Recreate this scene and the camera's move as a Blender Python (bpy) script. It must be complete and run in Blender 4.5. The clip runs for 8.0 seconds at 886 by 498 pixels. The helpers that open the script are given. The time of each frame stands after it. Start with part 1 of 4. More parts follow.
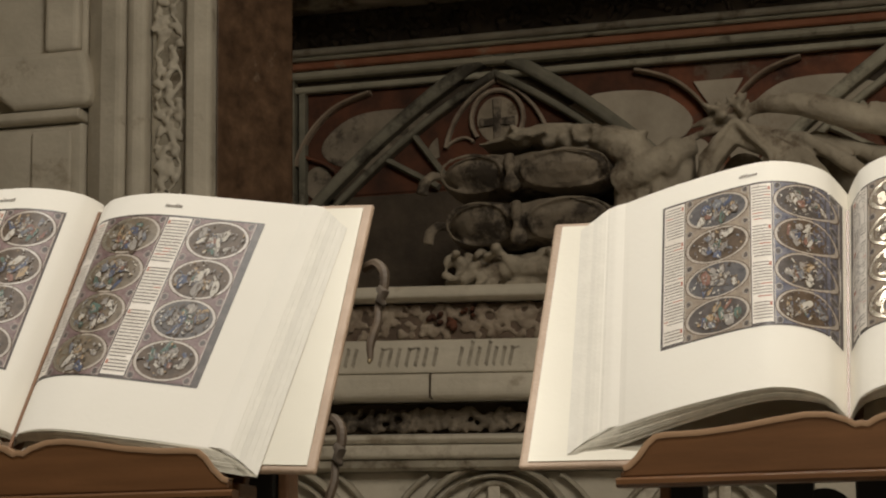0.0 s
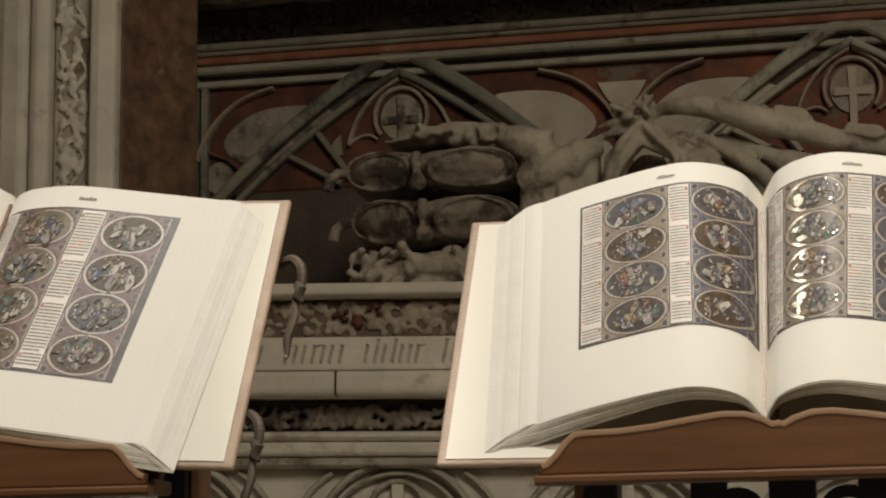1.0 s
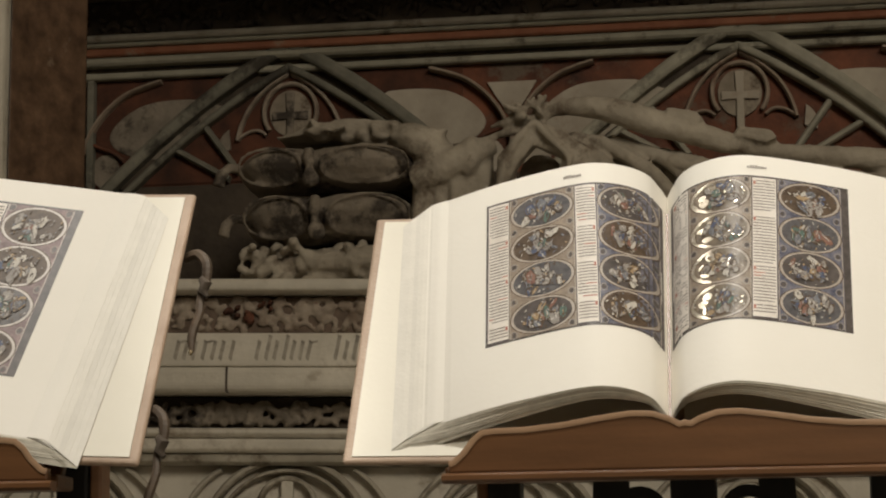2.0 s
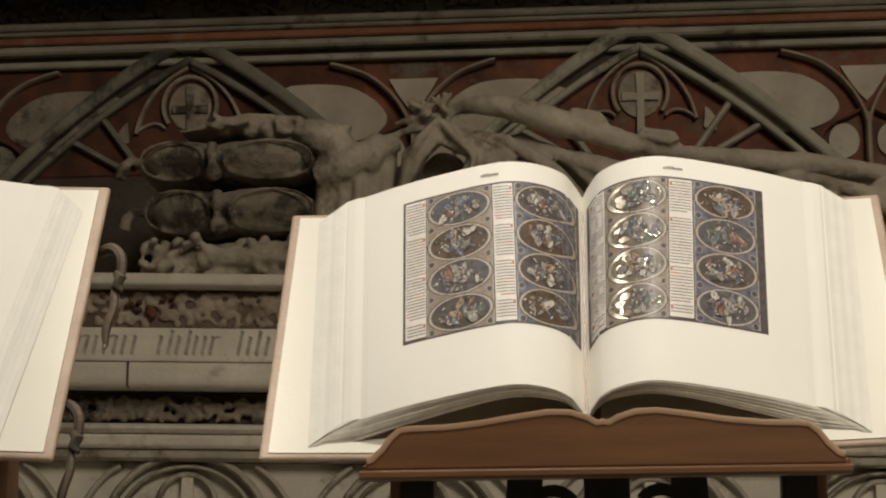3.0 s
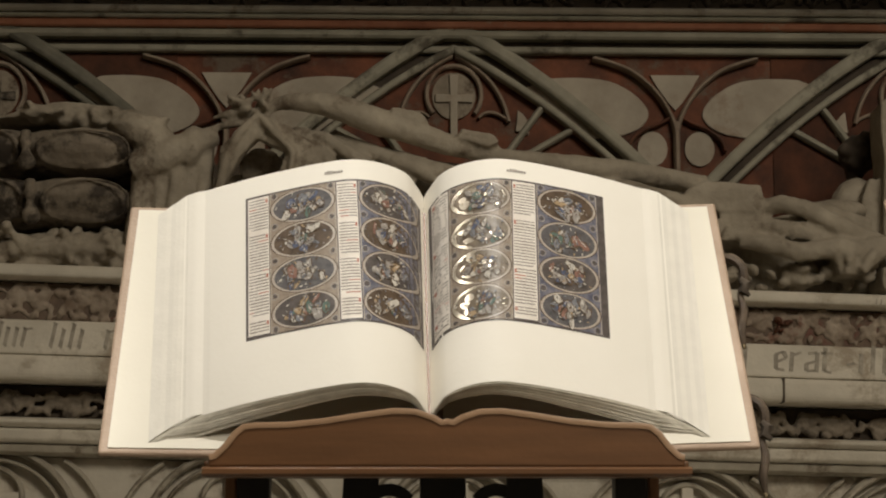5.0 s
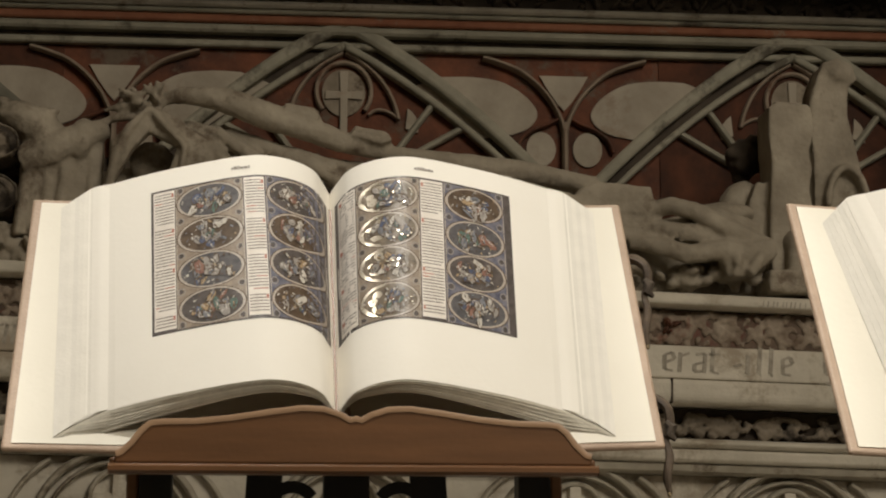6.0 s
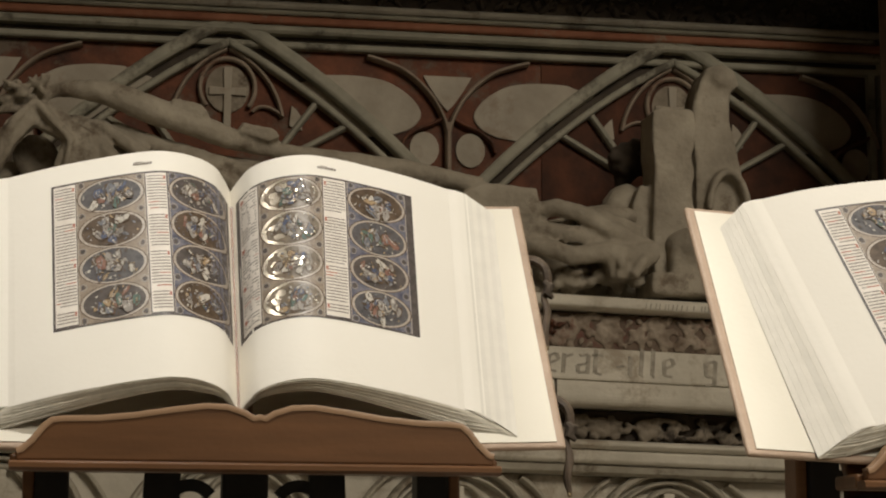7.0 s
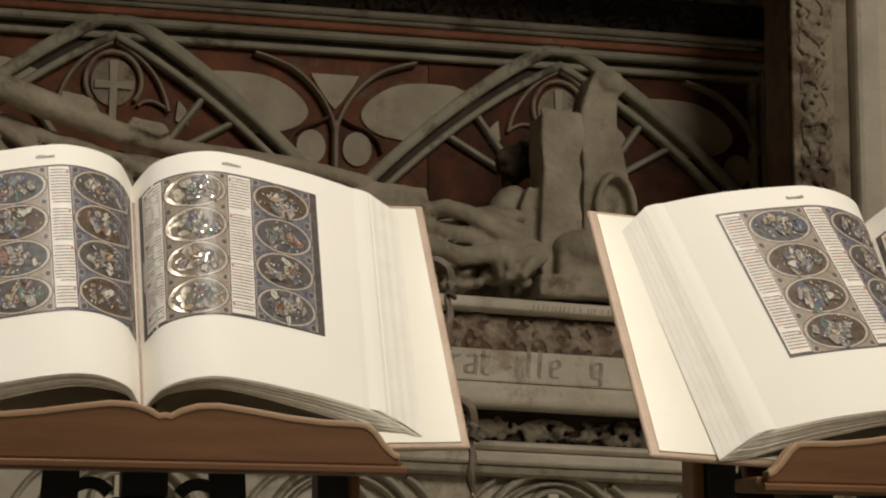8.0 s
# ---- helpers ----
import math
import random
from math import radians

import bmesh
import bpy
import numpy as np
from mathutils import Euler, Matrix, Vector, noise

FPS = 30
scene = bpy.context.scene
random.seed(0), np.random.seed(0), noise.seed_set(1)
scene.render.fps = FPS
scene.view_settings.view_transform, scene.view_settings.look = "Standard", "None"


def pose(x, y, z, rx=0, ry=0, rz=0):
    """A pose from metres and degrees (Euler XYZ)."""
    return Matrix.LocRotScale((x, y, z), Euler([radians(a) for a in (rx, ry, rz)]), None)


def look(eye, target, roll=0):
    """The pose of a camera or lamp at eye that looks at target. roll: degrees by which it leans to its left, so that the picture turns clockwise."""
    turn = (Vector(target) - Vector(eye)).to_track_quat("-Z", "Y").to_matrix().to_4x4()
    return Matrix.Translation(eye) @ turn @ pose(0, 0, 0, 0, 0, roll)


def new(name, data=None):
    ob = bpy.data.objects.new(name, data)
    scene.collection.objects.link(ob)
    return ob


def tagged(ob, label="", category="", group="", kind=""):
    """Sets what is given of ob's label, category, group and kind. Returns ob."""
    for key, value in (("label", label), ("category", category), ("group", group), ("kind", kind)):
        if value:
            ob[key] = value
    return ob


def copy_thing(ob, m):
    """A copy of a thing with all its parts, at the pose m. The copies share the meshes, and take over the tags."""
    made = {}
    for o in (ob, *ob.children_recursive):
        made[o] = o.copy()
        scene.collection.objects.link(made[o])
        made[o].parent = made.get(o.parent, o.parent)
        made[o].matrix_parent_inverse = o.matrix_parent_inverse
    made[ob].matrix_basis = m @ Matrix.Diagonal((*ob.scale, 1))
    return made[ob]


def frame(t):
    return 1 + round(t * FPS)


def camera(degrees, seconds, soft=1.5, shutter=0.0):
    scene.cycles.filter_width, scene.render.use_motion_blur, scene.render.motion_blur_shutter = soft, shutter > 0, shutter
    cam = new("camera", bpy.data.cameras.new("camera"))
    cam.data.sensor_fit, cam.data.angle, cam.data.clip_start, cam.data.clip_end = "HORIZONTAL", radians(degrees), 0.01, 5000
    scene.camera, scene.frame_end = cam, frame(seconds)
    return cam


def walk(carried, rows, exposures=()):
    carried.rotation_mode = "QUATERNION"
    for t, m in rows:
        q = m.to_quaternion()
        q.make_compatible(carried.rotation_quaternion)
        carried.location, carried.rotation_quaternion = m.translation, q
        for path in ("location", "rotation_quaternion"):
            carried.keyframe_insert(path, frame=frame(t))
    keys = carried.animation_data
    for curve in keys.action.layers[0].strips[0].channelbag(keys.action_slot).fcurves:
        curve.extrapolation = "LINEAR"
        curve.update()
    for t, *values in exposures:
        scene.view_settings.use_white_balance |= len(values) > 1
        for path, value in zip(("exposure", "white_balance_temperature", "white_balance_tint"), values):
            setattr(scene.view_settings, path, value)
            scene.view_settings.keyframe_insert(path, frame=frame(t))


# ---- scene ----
cam = camera(23.7, 8.0, soft=2.1)
PATH = [
    (0, (0.38, -2.926, 0.802), (-0.148, -1.03, 1.156), -0.8),
    (0.5, (0.355, -2.929, 0.801), (-0.124, -1.02, 1.155), -0.8),
    (1, (0.321, -2.936, 0.8), (-0.095, -1.012, 1.152), -0.7),
    (1.5, (0.292, -2.939, 0.801), (-0.069, -1.003, 1.151), -0.6),
    (2, (0.251, -2.946, 0.8), (-0.034, -0.997, 1.149), -0.6),
    (3.5, (0.156, -2.951, 0.802), (0.043, -0.984, 1.146), -0.4),
    (4, (0.125, -2.95, 0.802), (0.069, -0.981, 1.146), -0.3),
    (4.5, (0.092, -2.953, 0.802), (0.095, -0.983, 1.145), -0.2),
    (6, (-0.015, -2.945, 0.803), (0.184, -0.985, 1.143), -0.0),
    (6.5, (-0.055, -2.945, 0.804), (0.217, -0.992, 1.142), 0.0),
    (7, (-0.093, -2.941, 0.805), (0.247, -0.999, 1.143), 0.1),
    (7.5, (-0.129, -2.934, 0.806), (0.276, -1.005, 1.143), 0.2),
    (8, (-0.166, -2.924, 0.807), (0.309, -1.01, 1.144), 0.3),
]
walk(cam, [(t, look(eye, target, roll)) for t, eye, target, roll in PATH])

# ---- light: dim chapel, spotlights on the books, an added area fill for the wall ----
world = bpy.data.worlds.new("chapel")
world.use_nodes = True
world.node_tree.nodes["Background"].inputs[0].default_value = (0.9, 0.85, 0.75, 1)
world.node_tree.nodes["Background"].inputs[1].default_value = 0.07
scene.world = world
scene.view_settings.exposure = 0.0


def spot(name, eye, target, watts, cone, blend=0.6, size=0.06, colour=(1.0, 0.9, 0.76)):
    d = bpy.data.lights.new(name, "SPOT")
    d.energy, d.spot_size, d.spot_blend, d.shadow_soft_size, d.color = watts, radians(cone), blend, size, colour
    ob = new(name, d)
    ob.matrix_world = look(eye, target)
    return ob


def area(name, eye, target, watts, sx, sy, colour=(1.0, 0.93, 0.82)):
    d = bpy.data.lights.new(name, "AREA")
    d.shape, d.size, d.size_y, d.energy, d.color = "RECTANGLE", sx, sy, watts, colour
    ob = new(name, d)
    ob.matrix_world = look(eye, target)
    return ob


for bx, watts in ((0.13, 508), (-1.06, 505), (1.31, 472)):
    spot("book_spot", (bx - 0.35, -1.55, 5.2), (bx, 0.05, 1.26), watts, 21, 0.35, colour=(1.0, 0.955, 0.87))
spot("side_spot", (-2.3, -0.3, 4.1), (0.2, 0.05, 1.26), 50, 12, 0.5, colour=(1.0, 0.945, 0.85))
# unseen area lamp added to brighten the tomb wall
area("wall_fill", (2.3, -4.1, 4.1), (0.7, 1.6, 1.2), 138, 2.0, 1.6, (1.0, 0.905, 0.755))

# ---- materials ----
def material(name, dark, light, scale=8.0, rough=0.7, bump=0.2, fine=60.0, spread=0.5, metal=0.0, stain=None, stain_scale=1.7, stain_from=0.5, vary=0.0, gloss=0.5):
    """Two-scale procedural surface: broad mottling, fine grain in the relief, an optional stain."""
    m = bpy.data.materials.new(name)
    m.use_nodes = True
    nt = m.node_tree
    b = nt.nodes["Principled BSDF"]
    tc = nt.nodes.new("ShaderNodeTexCoord")
    n1 = nt.nodes.new("ShaderNodeTexNoise")
    n1.inputs["Scale"].default_value, n1.inputs["Detail"].default_value, n1.inputs["Roughness"].default_value = scale, 6, 0.62
    nt.links.new(tc.outputs["Object"], n1.inputs["Vector"])
    ramp = nt.nodes.new("ShaderNodeValToRGB")
    ramp.color_ramp.elements[0].position, ramp.color_ramp.elements[1].position = 0.5 - spread / 2, 0.5 + spread / 2
    ramp.color_ramp.elements[0].color, ramp.color_ramp.elements[1].color = (*dark, 1), (*light, 1)
    nt.links.new(n1.outputs["Fac"], ramp.inputs["Fac"])
    colour = ramp.outputs["Color"]
    if stain:
        n2 = nt.nodes.new("ShaderNodeTexNoise")
        n2.inputs["Scale"].default_value, n2.inputs["Detail"].default_value = stain_scale, 8
        n2.inputs["Roughness"].default_value = 0.7
        nt.links.new(tc.outputs["Object"], n2.inputs["Vector"])
        r2 = nt.nodes.new("ShaderNodeValToRGB")
        r2.color_ramp.elements[0].position, r2.color_ramp.elements[1].position = stain_from, stain_from + 0.09
        nt.links.new(n2.outputs["Fac"], r2.inputs["Fac"])
        mix = nt.nodes.new("ShaderNodeMix")
        mix.data_type = "RGBA"
        nt.links.new(r2.outputs["Color"], mix.inputs["Factor"])
        nt.links.new(colour, mix.inputs["A"])
        mix.inputs["B"].default_value = (*stain, 1)
        colour = mix.outputs["Result"]
    if vary:
        info = nt.nodes.new("ShaderNodeObjectInfo")
        hsv = nt.nodes.new("ShaderNodeHueSaturation")
        mr = nt.nodes.new("ShaderNodeMapRange")
        mr.inputs["To Min"].default_value, mr.inputs["To Max"].default_value = 1 - vary, 1 + vary
        nt.links.new(info.outputs["Random"], mr.inputs["Value"])
        nt.links.new(mr.outputs["Result"], hsv.inputs["Value"])
        nt.links.new(colour, hsv.inputs["Color"])
        colour = hsv.outputs["Color"]
    nt.links.new(colour, b.inputs["Base Color"])
    b.inputs["Roughness"].default_value, b.inputs["Metallic"].default_value = rough, metal
    b.inputs["Specular IOR Level"].default_value = gloss
    if bump:
        n3 = nt.nodes.new("ShaderNodeTexNoise")
        n3.inputs["Scale"].default_value, n3.inputs["Detail"].default_value = fine, 5
        nt.links.new(tc.outputs["Object"], n3.inputs["Vector"])
        bp = nt.nodes.new("ShaderNodeBump")
        bp.inputs["Strength"].default_value, bp.inputs["Distance"].default_value = bump, 0.005
        nt.links.new(n3.outputs["Fac"], bp.inputs["Height"])
        nt.links.new(bp.outputs["Normal"], b.inputs["Normal"])
    return m


def wood(name, dark, light, rough=0.38):
    m = material(name, dark, light, scale=3.0, rough=rough, bump=0.06, fine=90, spread=0.6)
    nt = m.node_tree
    mp = nt.nodes.new("ShaderNodeMapping")
    mp.inputs["Scale"].default_value = (1.2, 14, 14)
    tc = next(n for n in nt.nodes if n.type == "TEX_COORD")
    n1 = next(n for n in nt.nodes if n.type == "TEX_NOISE" and n.inputs["Scale"].default_value == 3.0)
    nt.links.new(tc.outputs["Object"], mp.inputs["Vector"])
    nt.links.new(mp.outputs["Vector"], n1.inputs["Vector"])
    return m


STONE = material("grey_stone", (0.25, 0.22, 0.17), (0.48, 0.435, 0.35), 9, 0.85, 0.7, 45, 0.45, stain=(0.14, 0.11, 0.075), stain_scale=5.5, stain_from=0.55)
PALE = material("pale_stone", (0.44, 0.40, 0.325), (0.66, 0.605, 0.505), 7, 0.85, 0.35, 80, 0.5, stain=(0.34, 0.285, 0.215), stain_scale=4.5, stain_from=0.56)
FIGURE = material("worn_limestone", (0.20, 0.168, 0.125), (0.44, 0.385, 0.30), 10, 0.85, 0.9, 55, 0.5, stain=(0.155, 0.118, 0.082), stain_scale=7, stain_from=0.55)
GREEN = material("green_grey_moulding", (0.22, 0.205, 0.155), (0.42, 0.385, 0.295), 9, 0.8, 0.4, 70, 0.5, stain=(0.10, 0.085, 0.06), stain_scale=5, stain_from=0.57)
# darker copy of the green moulding, painting the dim left end's shade
GREENSHADE = material("shaded_green_moulding", (0.10, 0.094, 0.07), (0.25, 0.23, 0.175), 9, 0.8, 0.4, 70, 0.5, stain=(0.05, 0.042, 0.03), stain_scale=5, stain_from=0.54)
RED = material("worn_red_paint", (0.036, 0.014, 0.007), (0.21, 0.068, 0.030), 9, 0.8, 0.5, 60, 0.42, stain=(0.13, 0.095, 0.065), stain_scale=8, stain_from=0.53)
STRIPE = material("red_stripe_paint", (0.20, 0.065, 0.03), (0.38, 0.16, 0.085), 14, 0.8, 0.3, 60, 0.5, stain=(0.3, 0.24, 0.17), stain_scale=9, stain_from=0.6)
FRIEZE = material("painted_frieze_stone", (0.15, 0.105, 0.072), (0.40, 0.335, 0.26), 22, 0.85, 0.6, 60, 0.4, stain=(0.16, 0.075, 0.05), stain_scale=11, stain_from=0.58)
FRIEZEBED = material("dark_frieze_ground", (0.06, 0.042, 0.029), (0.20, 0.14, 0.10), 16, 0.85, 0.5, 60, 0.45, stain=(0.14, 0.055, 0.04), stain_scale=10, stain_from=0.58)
JAMB = material("brown_jamb_stone", (0.17, 0.135, 0.095), (0.36, 0.305, 0.23), 12, 0.85, 0.6, 50, 0.45, stain=(0.10, 0.07, 0.045), stain_scale=7, stain_from=0.52)
# red paint darkened to carry the niche's shade
REDSHADE = material("shaded_red_paint", (0.020, 0.010, 0.006), (0.13, 0.044, 0.020), 9, 0.9, 0.6, 50, 0.42)
# limestone with shade painted in: pillows, left niche panels, leaves under the sill
LIMESHADE = material("shaded_limestone", (0.125, 0.102, 0.075), (0.30, 0.25, 0.19), 12, 0.85, 0.8, 55, 0.42, stain=(0.045, 0.034, 0.024), stain_scale=8, stain_from=0.50)
# near-black tone: soot on the frieze, painted shade in recesses and niche
SOOTSHADE = material("soot_and_shade_stone", (0.03, 0.022, 0.015), (0.10, 0.075, 0.052), 9, 0.9, 0.6, 50, 0.5)
PANEL = material("whitewashed_panel", (0.29, 0.245, 0.185), (0.47, 0.41, 0.325), 9, 0.85, 0.3, 60, 0.5, stain=(0.28, 0.21, 0.15), stain_scale=4, stain_from=0.56)
RIB = material("pinkish_rib_stone", (0.20, 0.150, 0.108), (0.37, 0.29, 0.215), 12, 0.85, 0.4, 60, 0.5, stain=(0.15, 0.08, 0.05), stain_scale=9, stain_from=0.57)
MARBLE = material("brown_red_marble", (0.048, 0.025, 0.013), (0.175, 0.103, 0.06), 22, 0.45, 0.1, 90, 0.42, stain=(0.20, 0.145, 0.10), stain_scale=13, stain_from=0.63)
PLASTER = material("chapel_plaster", (0.42, 0.38, 0.31), (0.55, 0.50, 0.42), 2, 0.9, 0.3, 40)
# floor lies out of view; paled to bounce light onto the lower tomb
FLOOR = material("floor_stone", (0.30, 0.27, 0.22), (0.44, 0.40, 0.33), 3, 0.6, 0.2, 40)
PAPER = material("cream_paper", (0.78, 0.745, 0.67), (0.83, 0.795, 0.725), 5, 0.65, 0.06, 120, 0.6, gloss=0.3)
LINING = material("pastedown_paper", (0.72, 0.68, 0.58), (0.77, 0.73, 0.63), 5, 0.6, 0.05, 120, 0.6)
LEAVES = material("page_edges", (0.66, 0.63, 0.56), (0.76, 0.725, 0.65), 30, 0.6, 0.1, 200, 0.6, vary=0.05)
# darker copy of the page edges, painting the shade below the leaves
STACK = material("shaded_stack_edges", (0.40, 0.37, 0.30), (0.58, 0.54, 0.45), 60, 0.7, 0.1, 200, 0.6, vary=0.12)
LEATHER = material("tan_leather", (0.33, 0.235, 0.165), (0.46, 0.34, 0.25), 16, 0.55, 0.25, 180, 0.5)
STRAP = material("strap_leather", (0.028, 0.019, 0.012), (0.115, 0.078, 0.048), 30, 0.6, 0.2, 150)
BLACK = material("black_finish", (0.006, 0.006, 0.007), (0.018, 0.017, 0.016), 20, 0.5, 0.1, 150)
BRASS = material("dull_brass", (0.10, 0.075, 0.04), (0.20, 0.15, 0.08), 30, 0.55, 0.1, 150, metal=0.5)
WOOD = wood("cherry_wood", (0.085, 0.038, 0.014), (0.165, 0.076, 0.031))
WOODPOST = wood("brown_post_wood", (0.15, 0.075, 0.04), (0.26, 0.14, 0.075))
# pale wood that paints the highlight along the lip's top edge
WOODEDGE = wood("highlight_wood_edge", (0.27, 0.165, 0.095), (0.42, 0.27, 0.165))
INK = material("ink", (0.13, 0.115, 0.10), (0.32, 0.28, 0.24), 60, 0.7, 0)
INKRED = material("red_ink", (0.35, 0.12, 0.09), (0.45, 0.2, 0.14), 60, 0.7, 0)
INSCRIBED = material("faded_lettering", (0.19, 0.165, 0.13), (0.46, 0.415, 0.34), 45, 0.85, 0.2, 70, 0.5)
COLUMN = material("text_parchment", (0.68, 0.62, 0.55), (0.80, 0.75, 0.69), 30, 0.5, 0.05, 150, gloss=0.42)
GROUND_TAN = material("tan_plate_ground", (0.17, 0.13, 0.095), (0.33, 0.265, 0.20), 90, 0.42, 0.1, 200, 0.5, gloss=0.42)
GROUND_BLUE = material("blue_plate_ground", (0.045, 0.05, 0.085), (0.20, 0.19, 0.22), 75, 0.4, 0.1, 200, 0.4, gloss=0.42)
GROUND_MAUVE = material("mauve_plate_ground", (0.12, 0.078, 0.078), (0.29, 0.205, 0.195), 80, 0.42, 0.1, 200, 0.45, gloss=0.22)
BORDER = material("dark_plate_border", (0.05, 0.043, 0.04), (0.13, 0.11, 0.10), 60, 0.4, 0, gloss=0.22)
GOLD = material("gold_leaf", (0.52, 0.46, 0.37), (0.66, 0.60, 0.50), 40, 0.27, 0.10, 60, metal=0.75)
RING = material("medallion_ring", (0.30, 0.255, 0.21), (0.48, 0.42, 0.36), 120, 0.4, 0, gloss=0.42)
FIELD = material("umber_field", (0.045, 0.030, 0.020), (0.15, 0.105, 0.07), 60, 0.45, 0, gloss=0.22)
P_BLUE = material("blue_pigment", (0.05, 0.06, 0.10), (0.13, 0.15, 0.22), 150, 0.5, 0, gloss=0.22)
P_WHITE = material("lead_white", (0.40, 0.37, 0.32), (0.60, 0.56, 0.50), 150, 0.5, 0, gloss=0.22)
P_GREEN = material("green_pigment", (0.06, 0.10, 0.085), (0.14, 0.20, 0.17), 150, 0.5, 0, gloss=0.22)
P_ROSE = material("rose_pigment", (0.18, 0.085, 0.065), (0.30, 0.17, 0.13), 150, 0.5, 0, gloss=0.22)
P_OCHRE = material("ochre_pigment", (0.30, 0.21, 0.12), (0.42, 0.31, 0.19), 150, 0.5, 0, gloss=0.22)
P_STEEL = material("steel_blue_wash", (0.10, 0.105, 0.125), (0.24, 0.245, 0.26), 150, 0.5, 0, gloss=0.22)
DUSK = material("slate_field", (0.05, 0.048, 0.052), (0.15, 0.14, 0.14), 70, 0.45, 0, gloss=0.22)
TANFIELD = material("tan_field", (0.09, 0.07, 0.048), (0.23, 0.18, 0.125), 60, 0.4, 0.1, 90, gloss=0.4)
P_GREY = material("grey_wash", (0.22, 0.20, 0.18), (0.36, 0.33, 0.30), 150, 0.5, 0, gloss=0.22)


# ---- mesh helpers ----
def part(name, bm, mats, parent=None, label="", smooth=0):
    me = bpy.data.meshes.new(name)
    bmesh.ops.recalc_face_normals(bm, faces=bm.faces) if len(bm.faces) < 60000 else None
    bm.to_mesh(me)
    bm.free()
    for m in mats if isinstance(mats, (list, tuple)) else (mats,):
        me.materials.append(m)
    if smooth:
        for p in me.polygons:
            p.use_smooth = True
        me.set_sharp_from_angle(angle=radians(40 if smooth is True else smooth))
    ob = new(name, me)
    if parent:
        ob.parent = parent
    if label:
        ob["label"] = label
    return ob


def thing(name, label, category, group="", kind="", m=None):
    ob = new(name)
    ob.empty_display_size = 0.1
    if m is not None:
        ob.matrix_world = m
    return tagged(ob, label, category, group, kind)


def soften(ob, width=0.004, segments=2):
    b = ob.modifiers.new("bevel", "BEVEL")
    b.width, b.segments, b.limit_method, b.angle_limit = width, segments, "ANGLE", radians(35)
    return ob


def box(bm, x0, x1, y0, y1, z0, z1):
    v = [bm.verts.new((x, y, z)) for x in (x0, x1) for y in (y0, y1) for z in (z0, z1)]
    for f in ((0, 1, 3, 2), (4, 6, 7, 5), (0, 4, 5, 1), (2, 3, 7, 6), (0, 2, 6, 4), (1, 5, 7, 3)):
        bm.faces.new([v[i] for i in f])
    return v


def prism(bm, outline, y0, y1):
    """A flat outline in x, z drawn out from y0 to y1."""
    a = [bm.verts.new((x, y0, z)) for x, z in outline]
    b = [bm.verts.new((x, y1, z)) for x, z in outline]
    n = len(outline)
    bm.faces.new(a)
    bm.faces.new(b[::-1])
    for i in range(n):
        bm.faces.new((a[i], b[i], b[(i + 1) % n], a[(i + 1) % n]))


def profile(bm, pts, x0, x1):
    """A moulding: a closed outline in y, z drawn out from x0 to x1."""
    a = [bm.verts.new((x0, y, z)) for y, z in pts]
    b = [bm.verts.new((x1, y, z)) for y, z in pts]
    n = len(pts)
    bm.faces.new(a)
    bm.faces.new(b[::-1])
    for i in range(n):
        bm.faces.new((a[i], a[(i + 1) % n], b[(i + 1) % n], b[i]))


def bar(bm, p, q, width, y0, y1, ridge=0.0):
    """A straight rail from p to q in x, z with a roof-shaped front where ridge > 0."""
    d = Vector((q[0] - p[0], 0, q[1] - p[1])).normalized()
    n = Vector((-d.z, 0, d.x)) * width / 2
    rings = []
    for e in (p, q):
        c = Vector((e[0], 0, e[1]))
        rings.append([bm.verts.new((c + n * k + Vector((0, y, 0)))) for k, y in ((1, y1), (1, y0), (0.45, y0 - ridge), (-0.45, y0 - ridge), (-1, y0), (-1, y1))])
    k = len(rings[0])
    for i in range(k):
        bm.faces.new((rings[0][i], rings[0][(i + 1) % k], rings[1][(i + 1) % k], rings[1][i]))
    bm.faces.new(rings[0])
    bm.faces.new(rings[1][::-1])


def strip(bm, pts, width, y0, y1, ridge=0.0):
    """A curved rib along points in x, z."""
    rings = []
    for i, p in enumerate(pts):
        a, b = pts[max(i - 1, 0)], pts[min(i + 1, len(pts) - 1)]
        d = Vector((b[0] - a[0], 0, b[1] - a[1])).normalized()
        n = Vector((-d.z, 0, d.x)) * width / 2
        c = Vector((p[0], 0, p[1]))
        rings.append([bm.verts.new(c + n * k + Vector((0, y, 0))) for k, y in ((1, y1), (1, y0), (0.4, y0 - ridge), (-0.4, y0 - ridge), (-1, y0), (-1, y1))])
    for r, s in zip(rings, rings[1:]):
        for i in range(6):
            bm.faces.new((r[i], r[(i + 1) % 6], s[(i + 1) % 6], s[i]))
    bm.faces.new(rings[0])
    bm.faces.new(rings[-1][::-1])


def tube(bm, pts, radii, sides=10):
    rings = []
    for i, p in enumerate(pts):
        a, b = Vector(pts[max(i - 1, 0)]), Vector(pts[min(i + 1, len(pts) - 1)])
        q = (b - a).to_track_quat("Z", "Y")
        r = radii[i] if isinstance(radii, (list, tuple)) else radii
        rings.append([bm.verts.new(Vector(p) + q @ Vector((r * math.cos(2 * math.pi * k / sides), r * math.sin(2 * math.pi * k / sides), 0))) for k in range(sides)])
    for r, s in zip(rings, rings[1:]):
        for k in range(sides):
            bm.faces.new((r[k], r[(k + 1) % sides], s[(k + 1) % sides], s[k]))
    bm.faces.new(rings[0])
    bm.faces.new(rings[-1][::-1])


